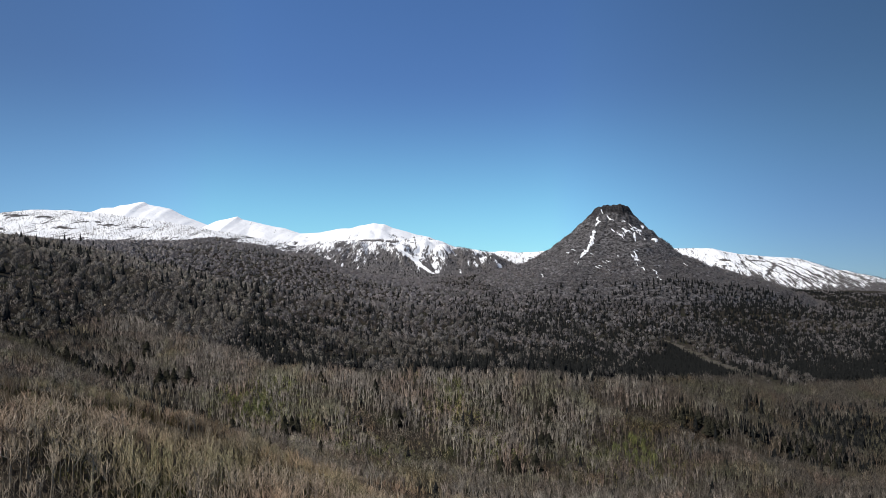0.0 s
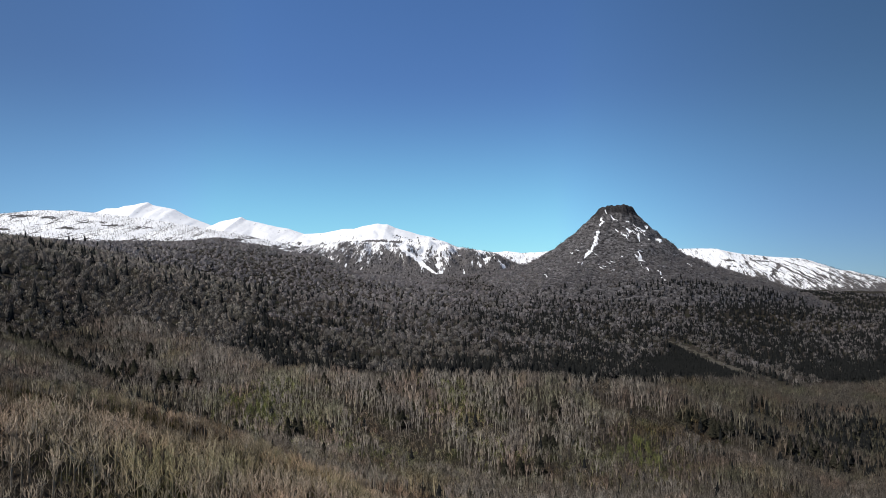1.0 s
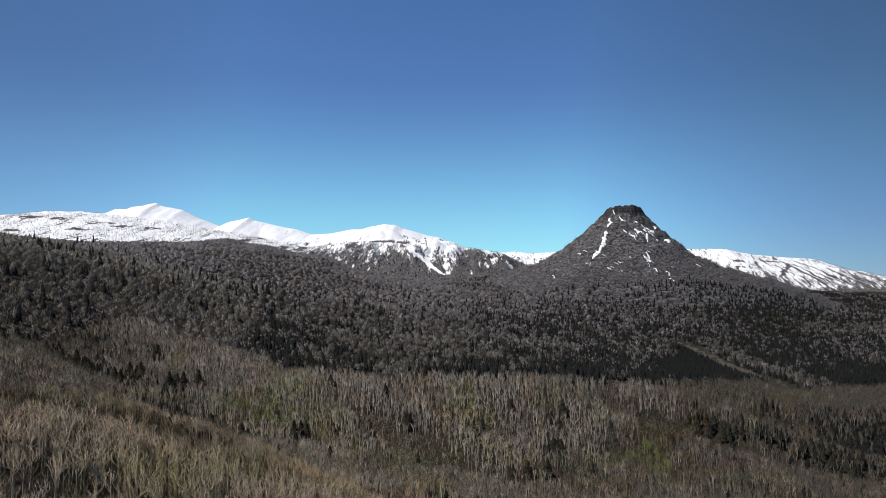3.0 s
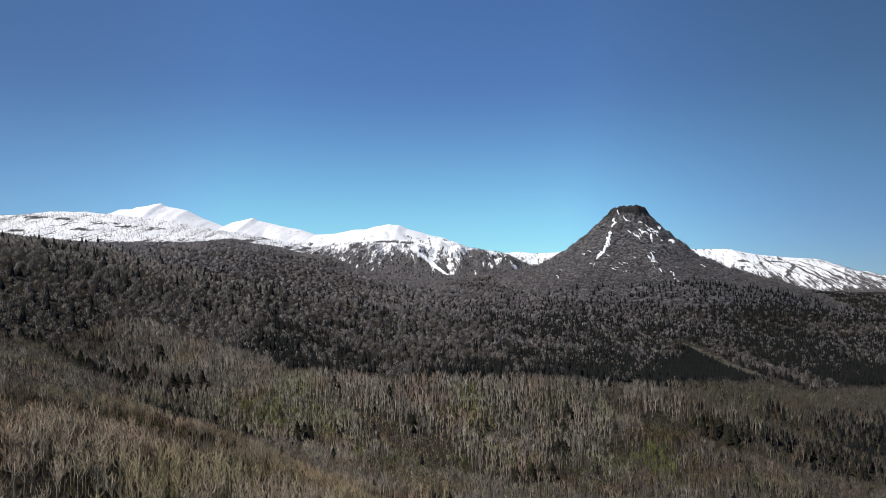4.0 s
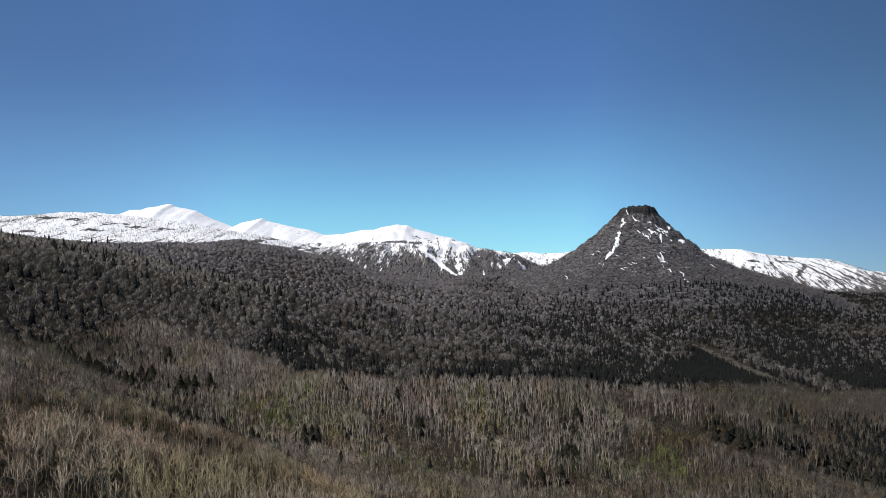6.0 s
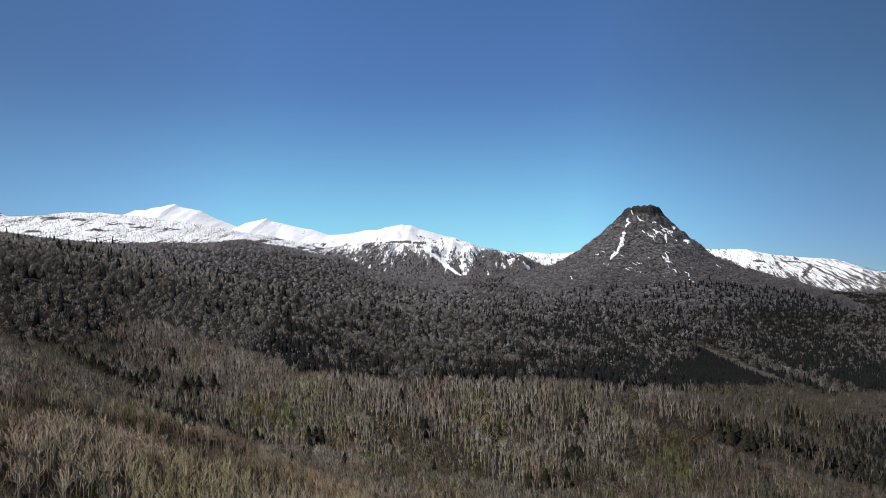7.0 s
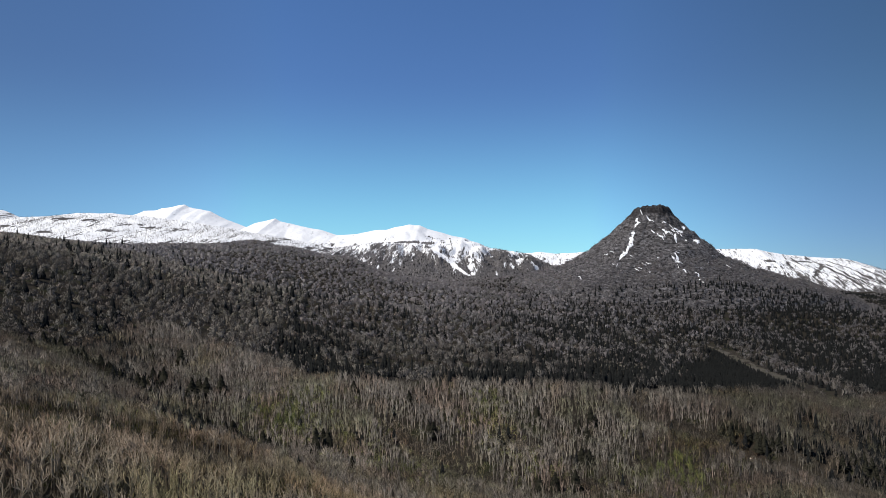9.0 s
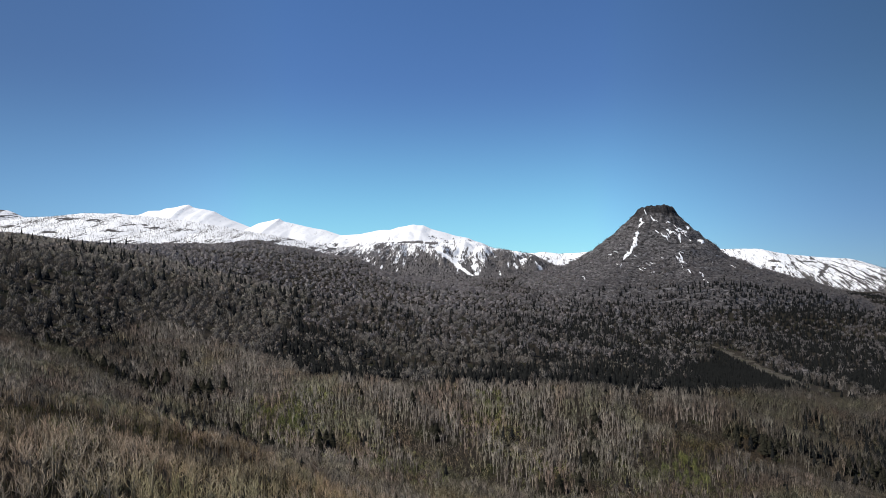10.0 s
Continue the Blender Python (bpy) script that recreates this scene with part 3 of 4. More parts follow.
def bare_tree(rng, tall, wide, limbs, branches, twigs, thick=1.0, fork=0.45, split=False):
    """A leafless tree: trunk, rising limbs, branches and fine twigs. Returns the shapes of trunk and crown, and of each limb if they are split off."""
    trunk, crown, boughs = Shape(), Shape(), []
    lean = rng.normal(0, 0.03, 2)

    def axis(z):
        return np.array([lean[0] * z + 0.12 * math.sin(z * 0.6), lean[1] * z, z])
    cuts = (-1.0, tall * 0.3, tall * 0.62, tall * 0.92)
    r = [0.17 * thick, 0.13 * thick, 0.08 * thick, 0.0]
    for k in range(len(cuts) - 1):
        trunk.limb(axis(cuts[k]), axis(cuts[k + 1]), r[k], r[k + 1], 4 if limbs > 5 else 3)
    for i in range(limbs):
        h = tall * rng.uniform(fork, 0.85)
        a = i * 2.4 + rng.uniform(-0.5, 0.5)
        size = (tall - h) * rng.uniform(0.75, 1.05) + 0.6
        out = wide * rng.uniform(0.6, 1.0) * min(1.0, size / (tall * 0.4))
        p0 = axis(h)
        p1 = p0 + (math.cos(a - 0.25) * out * 0.8, math.sin(a - 0.25) * out * 0.8, size * rng.uniform(0.26, 0.40))
        p2 = p0 + (math.cos(a + 0.2) * out, math.sin(a + 0.2) * out, size)
        bough = Shape() if split else crown
        bough.limb(p0, p1, 0.075 * thick, 0.05 * thick)
        bough.limb(p1, p2, 0.05 * thick, 0)
        boughs.append(bough)
        for j in range(branches):
            s = rng.uniform(0.25, 0.95)
            q0 = p0 + (p1 - p0) * s * 2 if s < 0.5 else p1 + (p2 - p1) * (s * 2 - 1)
            b = a + rng.normal(0, 1.1)
            length = size * rng.uniform(0.28, 0.55)
            q1 = q0 + np.array([math.cos(b) * 0.6, math.sin(b) * 0.6, rng.uniform(0.35, 1.0)]) * length
            crown.limb(q0, q1, 0.032 * thick, 0)
            for k in range(twigs):
                s2 = rng.uniform(0.2, 1.0)
                w0 = q0 + (q1 - q0) * s2
                c = b + rng.normal(0, 1.2)
                w1 = w0 + np.array([math.cos(c) * 0.7, math.sin(c) * 0.7, rng.uniform(0.1, 1.0)]) * length * rng.uniform(0.35, 0.6)
                crown.blade(w0, w1, 0.045 * thick, (math.cos(c + 1.6), math.sin(c + 1.6), 0.0))
    return (trunk.arrays(), crown.arrays(), *(b.arrays() for b in boughs if split))


def conifer(rng, tall, wide, tiers, blades, bent):
    """A dark spire of drooping branch whorls. Returns the shapes of trunk and crown."""
    trunk, crown = Shape(), Shape()
    trunk.limb((0, 0, -1), (0, 0, tall), 0.22, 0, 4)
    crown.limb((0, 0, tall * 0.1), (0, 0, tall * 0.97), wide * 0.8, 0, 7)
    for k in range(tiers):
        s = k / tiers
        z = tall * (0.10 + 0.86 * s)
        r = wide * (1 - s) ** 0.8 * rng.uniform(0.85, 1.1) + 0.25
        for j in range(blades):
            a = j * 2 * math.pi / blades + k * 1.3 + rng.uniform(-0.25, 0.25)
            q = r * rng.uniform(0.55, 1.2)
            d, side = np.array([math.cos(a), math.sin(a), 0]), np.array([-math.sin(a), math.cos(a), 0])
            w = (2.6 * q / blades + 0.35) * rng.uniform(0.7, 1.1)
            up = rng.uniform(-0.045, 0.045) * tall if bent else 0.0
            root = np.array([0, 0, z + up + tall * 0.09])
            left, rght = d * q * 0.62 + side * w + (0, 0, z + up - 0.16 * q), d * q * 0.62 - side * w + (0, 0, z + up - 0.16 * q)
            tip = d * q + (0, 0, z + up - 0.05 * q - rng.uniform(0.1, 0.6))
            if bent:
                crown.put([root, left, tip, rght], [(0, 1, 2), (0, 2, 3)])
            else:
                crown.put([root, left + d * 0.2 * q, rght + d * 0.2 * q], [(0, 1, 2)])
    return trunk.arrays(), crown.arrays()


def dome_tree(rng, tall, wide, sprays, width, low=0.58, limbs=0, thick=0.32, drop=(0.14, 0.3), tuft=0.0, tilt=0.5, rooted=False):
    """A leafless tree with a rounded crown, for the woods far off: a trunk, a few limbs and sprays of twigs."""
    trunk, crown = Shape(), Shape()
    lean = rng.normal(0, tilt, 2)
    trunk.limb((0, 0, -1), (lean[0], lean[1], tall * 0.85), thick, 0)
    bows = []
    for k in range(limbs):
        a, h = k * 2.4 + rng.uniform(-0.5, 0.5), rng.uniform(0.35, 0.6)
        ends = np.array([lean[0] * h, lean[1] * h, tall * h]), np.array([math.cos(a) * wide * 0.7, math.sin(a) * wide * 0.7, tall * rng.uniform(0.8, 0.97)])
        crown.limb(*ends, thick * 0.55, 0)
        bows.append(ends)
    for k in range(sprays):
        a, s = k * 2.4 + rng.uniform(-0.4, 0.4), math.sqrt(rng.uniform(0, 1))
        up = math.sqrt(max(0.0, 1 - s * s))
        tip = np.array([math.cos(a) * s * wide, math.sin(a) * s * wide, tall * (low + (1 - low) * up)]) * rng.uniform(0.88, 1.06)
        root = tip * np.array([0.7, 0.7, 0.0]) + (0, 0, tip[2] - tall * rng.uniform(*drop))
        if tuft:
            out = tip - np.array([0, 0, tall * (low - 0.12)])
            way = out / np.linalg.norm(out) + np.array([0, 0, 0.7]) + rng.normal(0, 0.35, 3)
            tip = tip * rng.uniform(0.72, 1.0) if rng.uniform() < 0.35 else tip
            root = tip - way / np.linalg.norm(way) * tuft * rng.uniform(0.7, 1.4)
        if rooted:
            # twigs that grow from the limbs
            low_end, top_end = bows[k % limbs]
            root = low_end + (top_end - low_end) * rng.uniform(0.3, 0.97)
            way = (top_end - low_end) / np.linalg.norm(top_end - low_end) + rng.normal(0, 0.5, 3)
            tip = root + way / np.linalg.norm(way) * tuft * rng.uniform(0.9, 1.9)
        b = rng.uniform(0, 6.28)
        side = np.array([math.cos(b), math.sin(b), 0.2]) * width * rng.uniform(0.6, 1.2)
        crown.put([root - side, root + side + (0, 0, rng.uniform(-0.4, 0.4)), tip], [(0, 1, 2)], 1)
    return trunk.arrays(), crown.arrays()


def whole(parts):
    (v1, f1, k1), (v2, f2, k2) = parts
    return np.concatenate([v1, v2]), np.concatenate([f1, f2 + len(v1)]), np.concatenate([k1, k2])


def dimmed_stand_tone(x, y, rng):
    """How pale the bark of each tree is, from 0 to 1: it varies from tree to tree and from stand to stand, with the
    dimming to the right put in.
    """
    birches = (y > 330) & (y < ridge_line(x))
    tone = rng.uniform(0, 1, len(x)) ** np.where(birches, 1.8, 1.6) * np.where(birches, 0.68, 0.85) + np.where(birches, 0.15, 0.10) + 0.35 * rough_noise(x, y, 13, 61)
    # dimming towards the right of the view, painted into the tone of the trees
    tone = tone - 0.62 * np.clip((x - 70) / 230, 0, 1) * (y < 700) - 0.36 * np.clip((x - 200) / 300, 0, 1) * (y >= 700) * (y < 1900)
    # lower hillside, hollow and near slopes are set darker by place
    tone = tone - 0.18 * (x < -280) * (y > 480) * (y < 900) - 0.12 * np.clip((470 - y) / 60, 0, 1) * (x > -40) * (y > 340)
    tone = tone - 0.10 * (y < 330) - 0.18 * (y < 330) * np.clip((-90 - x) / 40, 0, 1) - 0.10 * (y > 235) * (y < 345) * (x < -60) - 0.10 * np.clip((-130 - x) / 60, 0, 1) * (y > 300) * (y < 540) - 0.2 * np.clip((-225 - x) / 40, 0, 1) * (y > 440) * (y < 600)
    # the same painted dimming, stronger over the right of the valley
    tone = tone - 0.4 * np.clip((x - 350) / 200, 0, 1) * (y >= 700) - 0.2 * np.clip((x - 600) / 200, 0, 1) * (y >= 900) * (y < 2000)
    # pale birch stands on the ridge; trees of the long hillside set paler too
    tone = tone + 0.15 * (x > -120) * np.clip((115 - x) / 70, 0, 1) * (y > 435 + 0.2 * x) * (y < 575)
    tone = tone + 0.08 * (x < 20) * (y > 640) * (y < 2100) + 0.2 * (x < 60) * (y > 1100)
    return np.clip(tone, 0, 1)


def rounded(shape, low):
    """Gives a crown the soft shading of its dome: corners lean outwards from a point at that share of its height."""
    v, f, k = shape
    out = v - np.array([0, 0, v[:, 2].max() * low])
    out[:, 2] *= 0.8
    out /= np.linalg.norm(out, axis=1)[:, None] + 1e-9
    flat = np.cross(v[f[:, 1]] - v[f[:, 0]], v[f[:, 2]] - v[f[:, 0]])
    flat /= np.linalg.norm(flat, axis=1)[:, None] + 1e-9
    turned = (flat * out[f].mean(1)).sum(1) < 0
    f = f.copy()
    f[turned] = f[turned][:, ::-1]
    flat[turned] *= -1
    own = np.zeros_like(v)
    for c in range(3):
        own[f[:, c]] += flat
    n = 0.85 * out + 0.25 * own / (np.linalg.norm(own, axis=1)[:, None] + 1e-9)
    return v, f, k, n / (np.linalg.norm(n, axis=1)[:, None] + 1e-9)


def woods(name, shapes, x, y, z, size, rng, materials, label, tone=None):
    """One joined mesh of many trees at those places."""
    vs, fs, ts, ks, ns, n = [], [], [], [], [], 0
    pick = rng.integers(0, len(shapes), len(x))
    turn = rng.uniform(0, 2 * np.pi, len(x))
    tone = dimmed_stand_tone(x, y, rng) if tone is None else tone
    for k, (sv, sf, sk, *sn) in enumerate(shapes):
        m = np.nonzero(pick == k)[0]
        if not len(m):
            continue
        c, s, g = np.cos(turn[m])[:, None], np.sin(turn[m])[:, None], size[m][:, None]
        vx = (sv[None, :, 0] * c - sv[None, :, 1] * s) * g + x[m][:, None]
        vy = (sv[None, :, 0] * s + sv[None, :, 1] * c) * g + y[m][:, None]
        vz = sv[None, :, 2] * g + z[m][:, None]
        vs.append(np.stack([vx, vy, vz], -1).reshape(-1, 3))
        fs.append((sf[None] + (np.arange(len(m)) * len(sv))[:, None, None] + n).reshape(-1, 3))
        ks.append(np.tile(sk, len(m)))
        if sn:
            u = sn[0]
            ns.append(np.stack([u[None, :, 0] * c - u[None, :, 1] * s, u[None, :, 0] * s + u[None, :, 1] * c, u[None, :, 2] + 0 * c], -1).reshape(-1, 3))
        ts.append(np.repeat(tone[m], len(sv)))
        n += len(m) * len(sv)
    ob = solid(name, np.concatenate(vs), np.concatenate(fs), materials, np.concatenate(ts), index=np.concatenate(ks), normals=np.concatenate(ns) if ns else None)
    return tagged(ob, label, "woods", kind="stuff")


def strewn(rng, y0, y1, step, growth=0.0, wide=0.74, edge=40):
    """Places on a shaken grid over the strip from y0 to y1, as wide as the land in view."""
    xs, ys = [], []
    yy = y0
    while yy < y1:
        d = step + growth * (yy - y0)
        half = wide * yy + edge
        k = np.arange(-half, half, d)
        xs.append(k + rng.uniform(-0.5, 0.5, len(k)) * d)
        ys.append(yy + rng.uniform(-0.5, 0.5, len(k)) * d)
        yy += d
    return np.concatenate(xs), np.concatenate(ys)


def terrace_gap(x, y):
    """High along the narrow openings that follow the benches of the near slope."""
    return value_noise(x + 12 * value_noise(x, y, 40, 72), y * 4.2 + 0.9 * x, 66, 71) + 0.3 * value_noise(x, y, 14, 73)


def ridge_line(x):
    """Where the birch slope ends and the valley woods begin."""
    return np.interp(x, (-420, -340, -326, -300, -250, -184, -127, -86, 8, 104, 223, 320, 394, 700), (430, 520, 650, 682, 656, 616, 572, 560, 564, 570, 580, 640, 650, 690)) + 8 * value_noise(x, x * 0, 45, 3)


def conifer_share(x, y):
    """How many of the trees are conifers, from 0 to 1."""
    patch = rough_noise(x, y, 34, 17) * 0.75 + rough_noise(x, y * 0.6, 140, 23) * 0.45
    near = 0.004 + 0 * x
    gully = np.exp(-((x + 205 + 0.75 * (y - 440)) / 24) ** 2) * (y > 330) * (x < -90)
    side = np.exp(-((x - 350) / 80) ** 2 - ((y - 465) / 65) ** 2)
    behind = np.clip((y - ridge_line(x) - 45) / 330, 0, 1)
    valley = 1.12 - (0.78 - 0.2 * np.clip((x + 50) / 250, 0, 1)) * behind + 1.4 * patch + 0.42 * np.clip((x - 50) / 400, -0.3, 1)
    hill = 0.16 + 0.5 * patch + 0.35 * rough_noise(x, y, 16, 29)
    share = np.where(y < ridge_line(x), near + 0.32 * gully + 0.5 * side, np.where(x < -200 - 0.12 * (y - 700), hill, valley))
    return np.clip(share - 0.5 * np.clip((y - 1150) / 500, 0, 1) * np.where(x < 250, 1, 0.5), 0, 1)


rng = np.random.default_rng(5)
near_shapes = [whole(bare_tree(rng, rng.uniform(11, 15), rng.uniform(2.5, 3.9), 8, 3, 2, 1.75, rng.uniform(0.40, 0.58))) for k in range(14)]
ridge_shapes = [whole(dome_tree(rng, rng.uniform(11, 15), rng.uniform(2.1, 3.5), 24, 0.13, 0.50, 6, 0.35, tuft=1.2, tilt=1.0, rooted=True)) for k in range(20)]
broad_shapes = [rounded(whole(dome_tree(rng, rng.uniform(7.5, 10.5), rng.uniform(3.4, 5.2), 96, 0.30, 0.36, 5, 0.26, tuft=1.25)), 0.35) for k in range(12)]
mid_shapes = [rounded(whole(dome_tree(rng, rng.uniform(7.5, 10.5), rng.uniform(3.6, 5.2), 44, 0.46, 0.36, 3, 0.28, tuft=1.5)), 0.35) for k in range(12)]
far_shapes = [rounded(whole(dome_tree(rng, rng.uniform(8, 11), rng.uniform(4.6, 6.4), 28, 0.80, 0.36, tuft=2.4)), 0.35) for k in range(8)]
bushy_shapes = [rounded(whole(dome_tree(rng, rng.uniform(7, 10.5), rng.uniform(2.8, 4.2), 48, 0.17, 0.35, 4, 0.17, (0.03, 0.14))), 0.25) for k in range(14)]
spire_shapes = [whole(conifer(rng, rng.uniform(9, 14), rng.uniform(2.4, 3.6), 3, 5, False)) for k in range(8)]
far_spires = [whole(conifer(rng, rng.uniform(10, 14), rng.uniform(3.2, 4.2), 2, 5, False)) for k in range(8)]

# single trees on the near spur
def part(name, shape, materials, parent):
    ob = solid(name, shape[0], shape[1], materials, index=shape[2])
    ob.parent = parent
    return ob


def tree_thing(name, label, group, shapes, trunk_materials, crown_materials):
    top = tagged(new(name), label, "tree", group)
    trunk = part("trunk", shapes[0], trunk_materials, top)
    part("crown", shapes[1], crown_materials, top)
    for limb in shapes[2:]:
        part("limb", limb, trunk_materials, trunk)
    return top


def plant(models, places, low, high):
    """Sets copies of the models on the ground; the models themselves stand at the first places."""
    for k, (px, py) in enumerate(places):
        g = rng.uniform(low, high)
        m = Matrix.LocRotScale((px, py, float(height(px, py))), Euler((0, 0, rng.uniform(0, 6.28))), (g, g, g * rng.uniform(0.9, 1.1)))
        if k < len(models):
            models[k].matrix_basis = m
        else:
            source = models[k % len(models)]
            keep_scale = source.scale.copy()
            source.scale = (1, 1, 1)
            copy_thing(source, m)
            source.scale = keep_scale


GULLY_CONIFERS = [(-324, 501), (-356, 569), (-343, 563), (-333, 556), (-293, 503), (-287, 504), (-275, 491), (-270, 492), (-265, 493), (-259, 490), (-255, 487), (-250, 484), (-247, 487), (-231, 480), (-225, 476), (-224, 482),
                  (-226, 494), (-217, 481), (-223, 498), (-217, 491), (-302, 591), (-276, 595), (-262, 571), (-247, 591), (-193, 483), (-189, 480), (-193, 498), (-185, 497), (-181, 509), (-183, 447), (-179, 443), (-167, 436),
                  (-162, 430), (-172, 442), (-146, 436), (-146, 432)]
LOWER_CONIFERS = [(-140, 429), (-127, 410), (-123, 422), (-118, 418), (-112, 414), (-89, 440), (-85, 436), (-92, 432)]
HOLLOW_CONIFERS = [(-84, 533), (-39, 519), (-22, 487), (-19, 485), (59, 517), (89, 508), (93, 497), (84, 470), (86, 466), (89, 468), (51, 433), (61, 436), (74, 436), (-62, 390), (99, 515)]
RIDGE_CONIFERS = [(199, 513), (203, 508), (206, 509), (207, 504), (211, 500), (215, 496), (219, 492), (222, 488), (226, 486), (287, 561), (278, 534), (269, 509), (273, 520), (265, 463), (266, 458), (266, 451), (266, 454), (305, 483),
                  (300, 468), (286, 441), (285, 448), (312, 476), (234, 572), (234, 563), (239, 560), (275, 439), (270, 446), (259, 467)]
BUDDING = [(-131, 471), (-130, 484), (-123, 463), (-123, 477), (-117, 468), (-112, 456), (-124, 455), (-134, 462), (-119, 480), (139, 450), (145, 457), (142, 442), (140, 429), (146, 436), (136, 432), (142, 419), (132, 445), (150, 447), (13, 530), (20, 525), (27, 528),
           (16, 516), (28, 518), (-136, 226), (-139, 237), (-135, 237), (-130, 225)]
# stands of trees in bud: x, y, half lengths
BUD_STANDS = [(-118, 475, 22, 38), (-140, 495, 14, 18), (-82, 446, 20, 22), (-50, 424, 22, 14), (-28, 410, 16, 12), (20, 512, 15, 26), (55, 450, 16, 14), (138, 440, 22, 27), (143, 412, 17, 14), (-135, 335, 20, 10)]


def thicken(places, chance):
    """Adds neighbours to make clumps."""
    more = [(px + rng.normal(0, 4.5), py + rng.normal(0, 4.5)) for px, py in places if rng.uniform() < chance]
    return places + more


GULLY_CONIFERS, RIDGE_CONIFERS = thicken(GULLY_CONIFERS, 0.7), thicken(RIDGE_CONIFERS, 0.8)
for places, label, group, spread in ((GULLY_CONIFERS, "dark green conifer in the gully among bare trees", "conifers in the gully", (0.8, 1.45)), (HOLLOW_CONIFERS, "dark green conifer standing among leafless birches", "conifers in the hollow", (0.9, 1.35)),
                             (LOWER_CONIFERS, "tall dark conifer at the foot of the gully", "conifers at the gully foot", (1.1, 1.5)), (RIDGE_CONIFERS, "dark conifer in a clump on the low ridge", "conifers on the ridge", (0.6, 1.0))):
    models = [tree_thing("conifer", label, group, conifer(rng, rng.uniform(9.5, 12.5), rng.uniform(3.9, 5.1), 13, 11, True), [BARK_TREE], [NEEDLES_TREE]) for k in range(4)]
    plant(models, places, *spread)
models = [tree_thing("budding_tree", "slender tree with yellow-green opening buds", "budding trees", dome_tree(rng, rng.uniform(11, 14), rng.uniform(2.4, 3.4), 90, 0.12, 0.45, 6, 0.2), [BARK_GREEN], [BARK_GREEN, BUDS]) for k in range(4)]
BUDDING = thicken(thicken(BUDDING, 0.7), 0.4)
plant(models, BUDDING, 0.45, 0.95)

x, y = strewn(rng, 155, 330, 4.5, edge=50)
single = (x > -165) & (x < 5) & (y > 186) & (y < 186 + 66 - 0.1 * (x + 80))
single &= ((x + 80) ** 2 / 85 ** 2 + (y - 214) ** 2 / 32 ** 2 < 1)
single &= (y < 219) | (x > -140)
single &= np.cumsum(single) <= 300
spots = list(zip(x[single], y[single]))
models = [tree_thing("bare_tree", "leafless broadleaf tree with pale forking limbs", "bare trees on the near spur", bare_tree(rng, rng.uniform(11, 15), rng.uniform(2.7, 4.2), 9, 4, 3, 1.8, rng.uniform(0.40, 0.56), split=True), [BARK_TREE, TWIGS_TREE], [BARK_TREE, TWIGS_TREE]) for k in range(9)]
plant(models, spots, 0.75, 1.1)
x, y = x[~single], y[~single]
thin = (x < 60) | (rng.uniform(0, 1, len(x)) < 0.2)
x, y = x[thin], y[thin]
x2, y2 = strewn(rng, 330, 760, 3.3, 0.001, wide=0.69, edge=45)
x, y = np.concatenate([x, x2]), np.concatenate([y, y2])
keep = y < ridge_line(x)
x, y = x[keep], y[keep]
share = conifer_share(x, y)
dark = rng.uniform(0, 1, len(x)) < share
bench = (y > 219 + 6 * value_noise(x, y, 18, 74)) & (y < 312) & (x < -140 + 10 * value_noise(x, y, 22, 75)) & (rng.uniform(0, 1, len(x)) > 0.1)
open_land = np.where(y < 350, ((terrace_gap(x, y) > 0.6) & (y > 240)) | bench, rough_noise(x, y, 38, 41) > 0.80)
crowd = np.zeros(len(x), bool)
for px, py in GULLY_CONIFERS + HOLLOW_CONIFERS + LOWER_CONIFERS:
    crowd |= (np.abs(x - px) < 2.8) & (y < py + 3) & (y > py - 6)
bare = ~dark & ~open_land & ~crowd
near = bare & (y < 330)
ridge = bare & (y >= 330)
stand = rough_noise(x, y, 48, 77) + 0.35 * rough_noise(x, y, 12, 78) - 0.12 * gullies(x, y) - 0.1
green = np.zeros(len(x))
for gx0, gy0, rx, ry in BUD_STANDS:
    green = np.maximum(green, np.exp(-((x - gx0) / (1.3 * rx)) ** 2 - ((y - gy0) / (1.3 * ry)) ** 2))
budding = ridge & (rng.uniform(0, 1, len(x)) < 0.8 * green * (0.8 + 0.6 * rough_noise(x, y, 14, 33)))
bushy = ridge & (stand > 0.36) & ~budding
poles = ridge & ~bushy & ~budding
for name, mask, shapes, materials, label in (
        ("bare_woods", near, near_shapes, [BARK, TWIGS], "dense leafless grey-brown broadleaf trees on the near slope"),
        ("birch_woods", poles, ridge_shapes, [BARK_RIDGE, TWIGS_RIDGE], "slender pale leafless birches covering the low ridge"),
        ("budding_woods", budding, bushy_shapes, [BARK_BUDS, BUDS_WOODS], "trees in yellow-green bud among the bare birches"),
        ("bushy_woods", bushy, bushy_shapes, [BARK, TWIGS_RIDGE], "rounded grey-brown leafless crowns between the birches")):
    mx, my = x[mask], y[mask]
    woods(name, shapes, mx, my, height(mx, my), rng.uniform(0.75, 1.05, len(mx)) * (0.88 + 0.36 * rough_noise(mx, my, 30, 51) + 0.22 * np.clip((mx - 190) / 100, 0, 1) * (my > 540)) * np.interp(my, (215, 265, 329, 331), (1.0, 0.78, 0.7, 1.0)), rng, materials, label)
bx, by = np.meshgrid(np.arange(-130, 131, 9.5), np.arange(-110, 152, 9.5))
bx, by = (bx + rng.uniform(-2.6, 2.6, bx.shape)).ravel(), (by + rng.uniform(-2.6, 2.6, by.shape)).ravel()
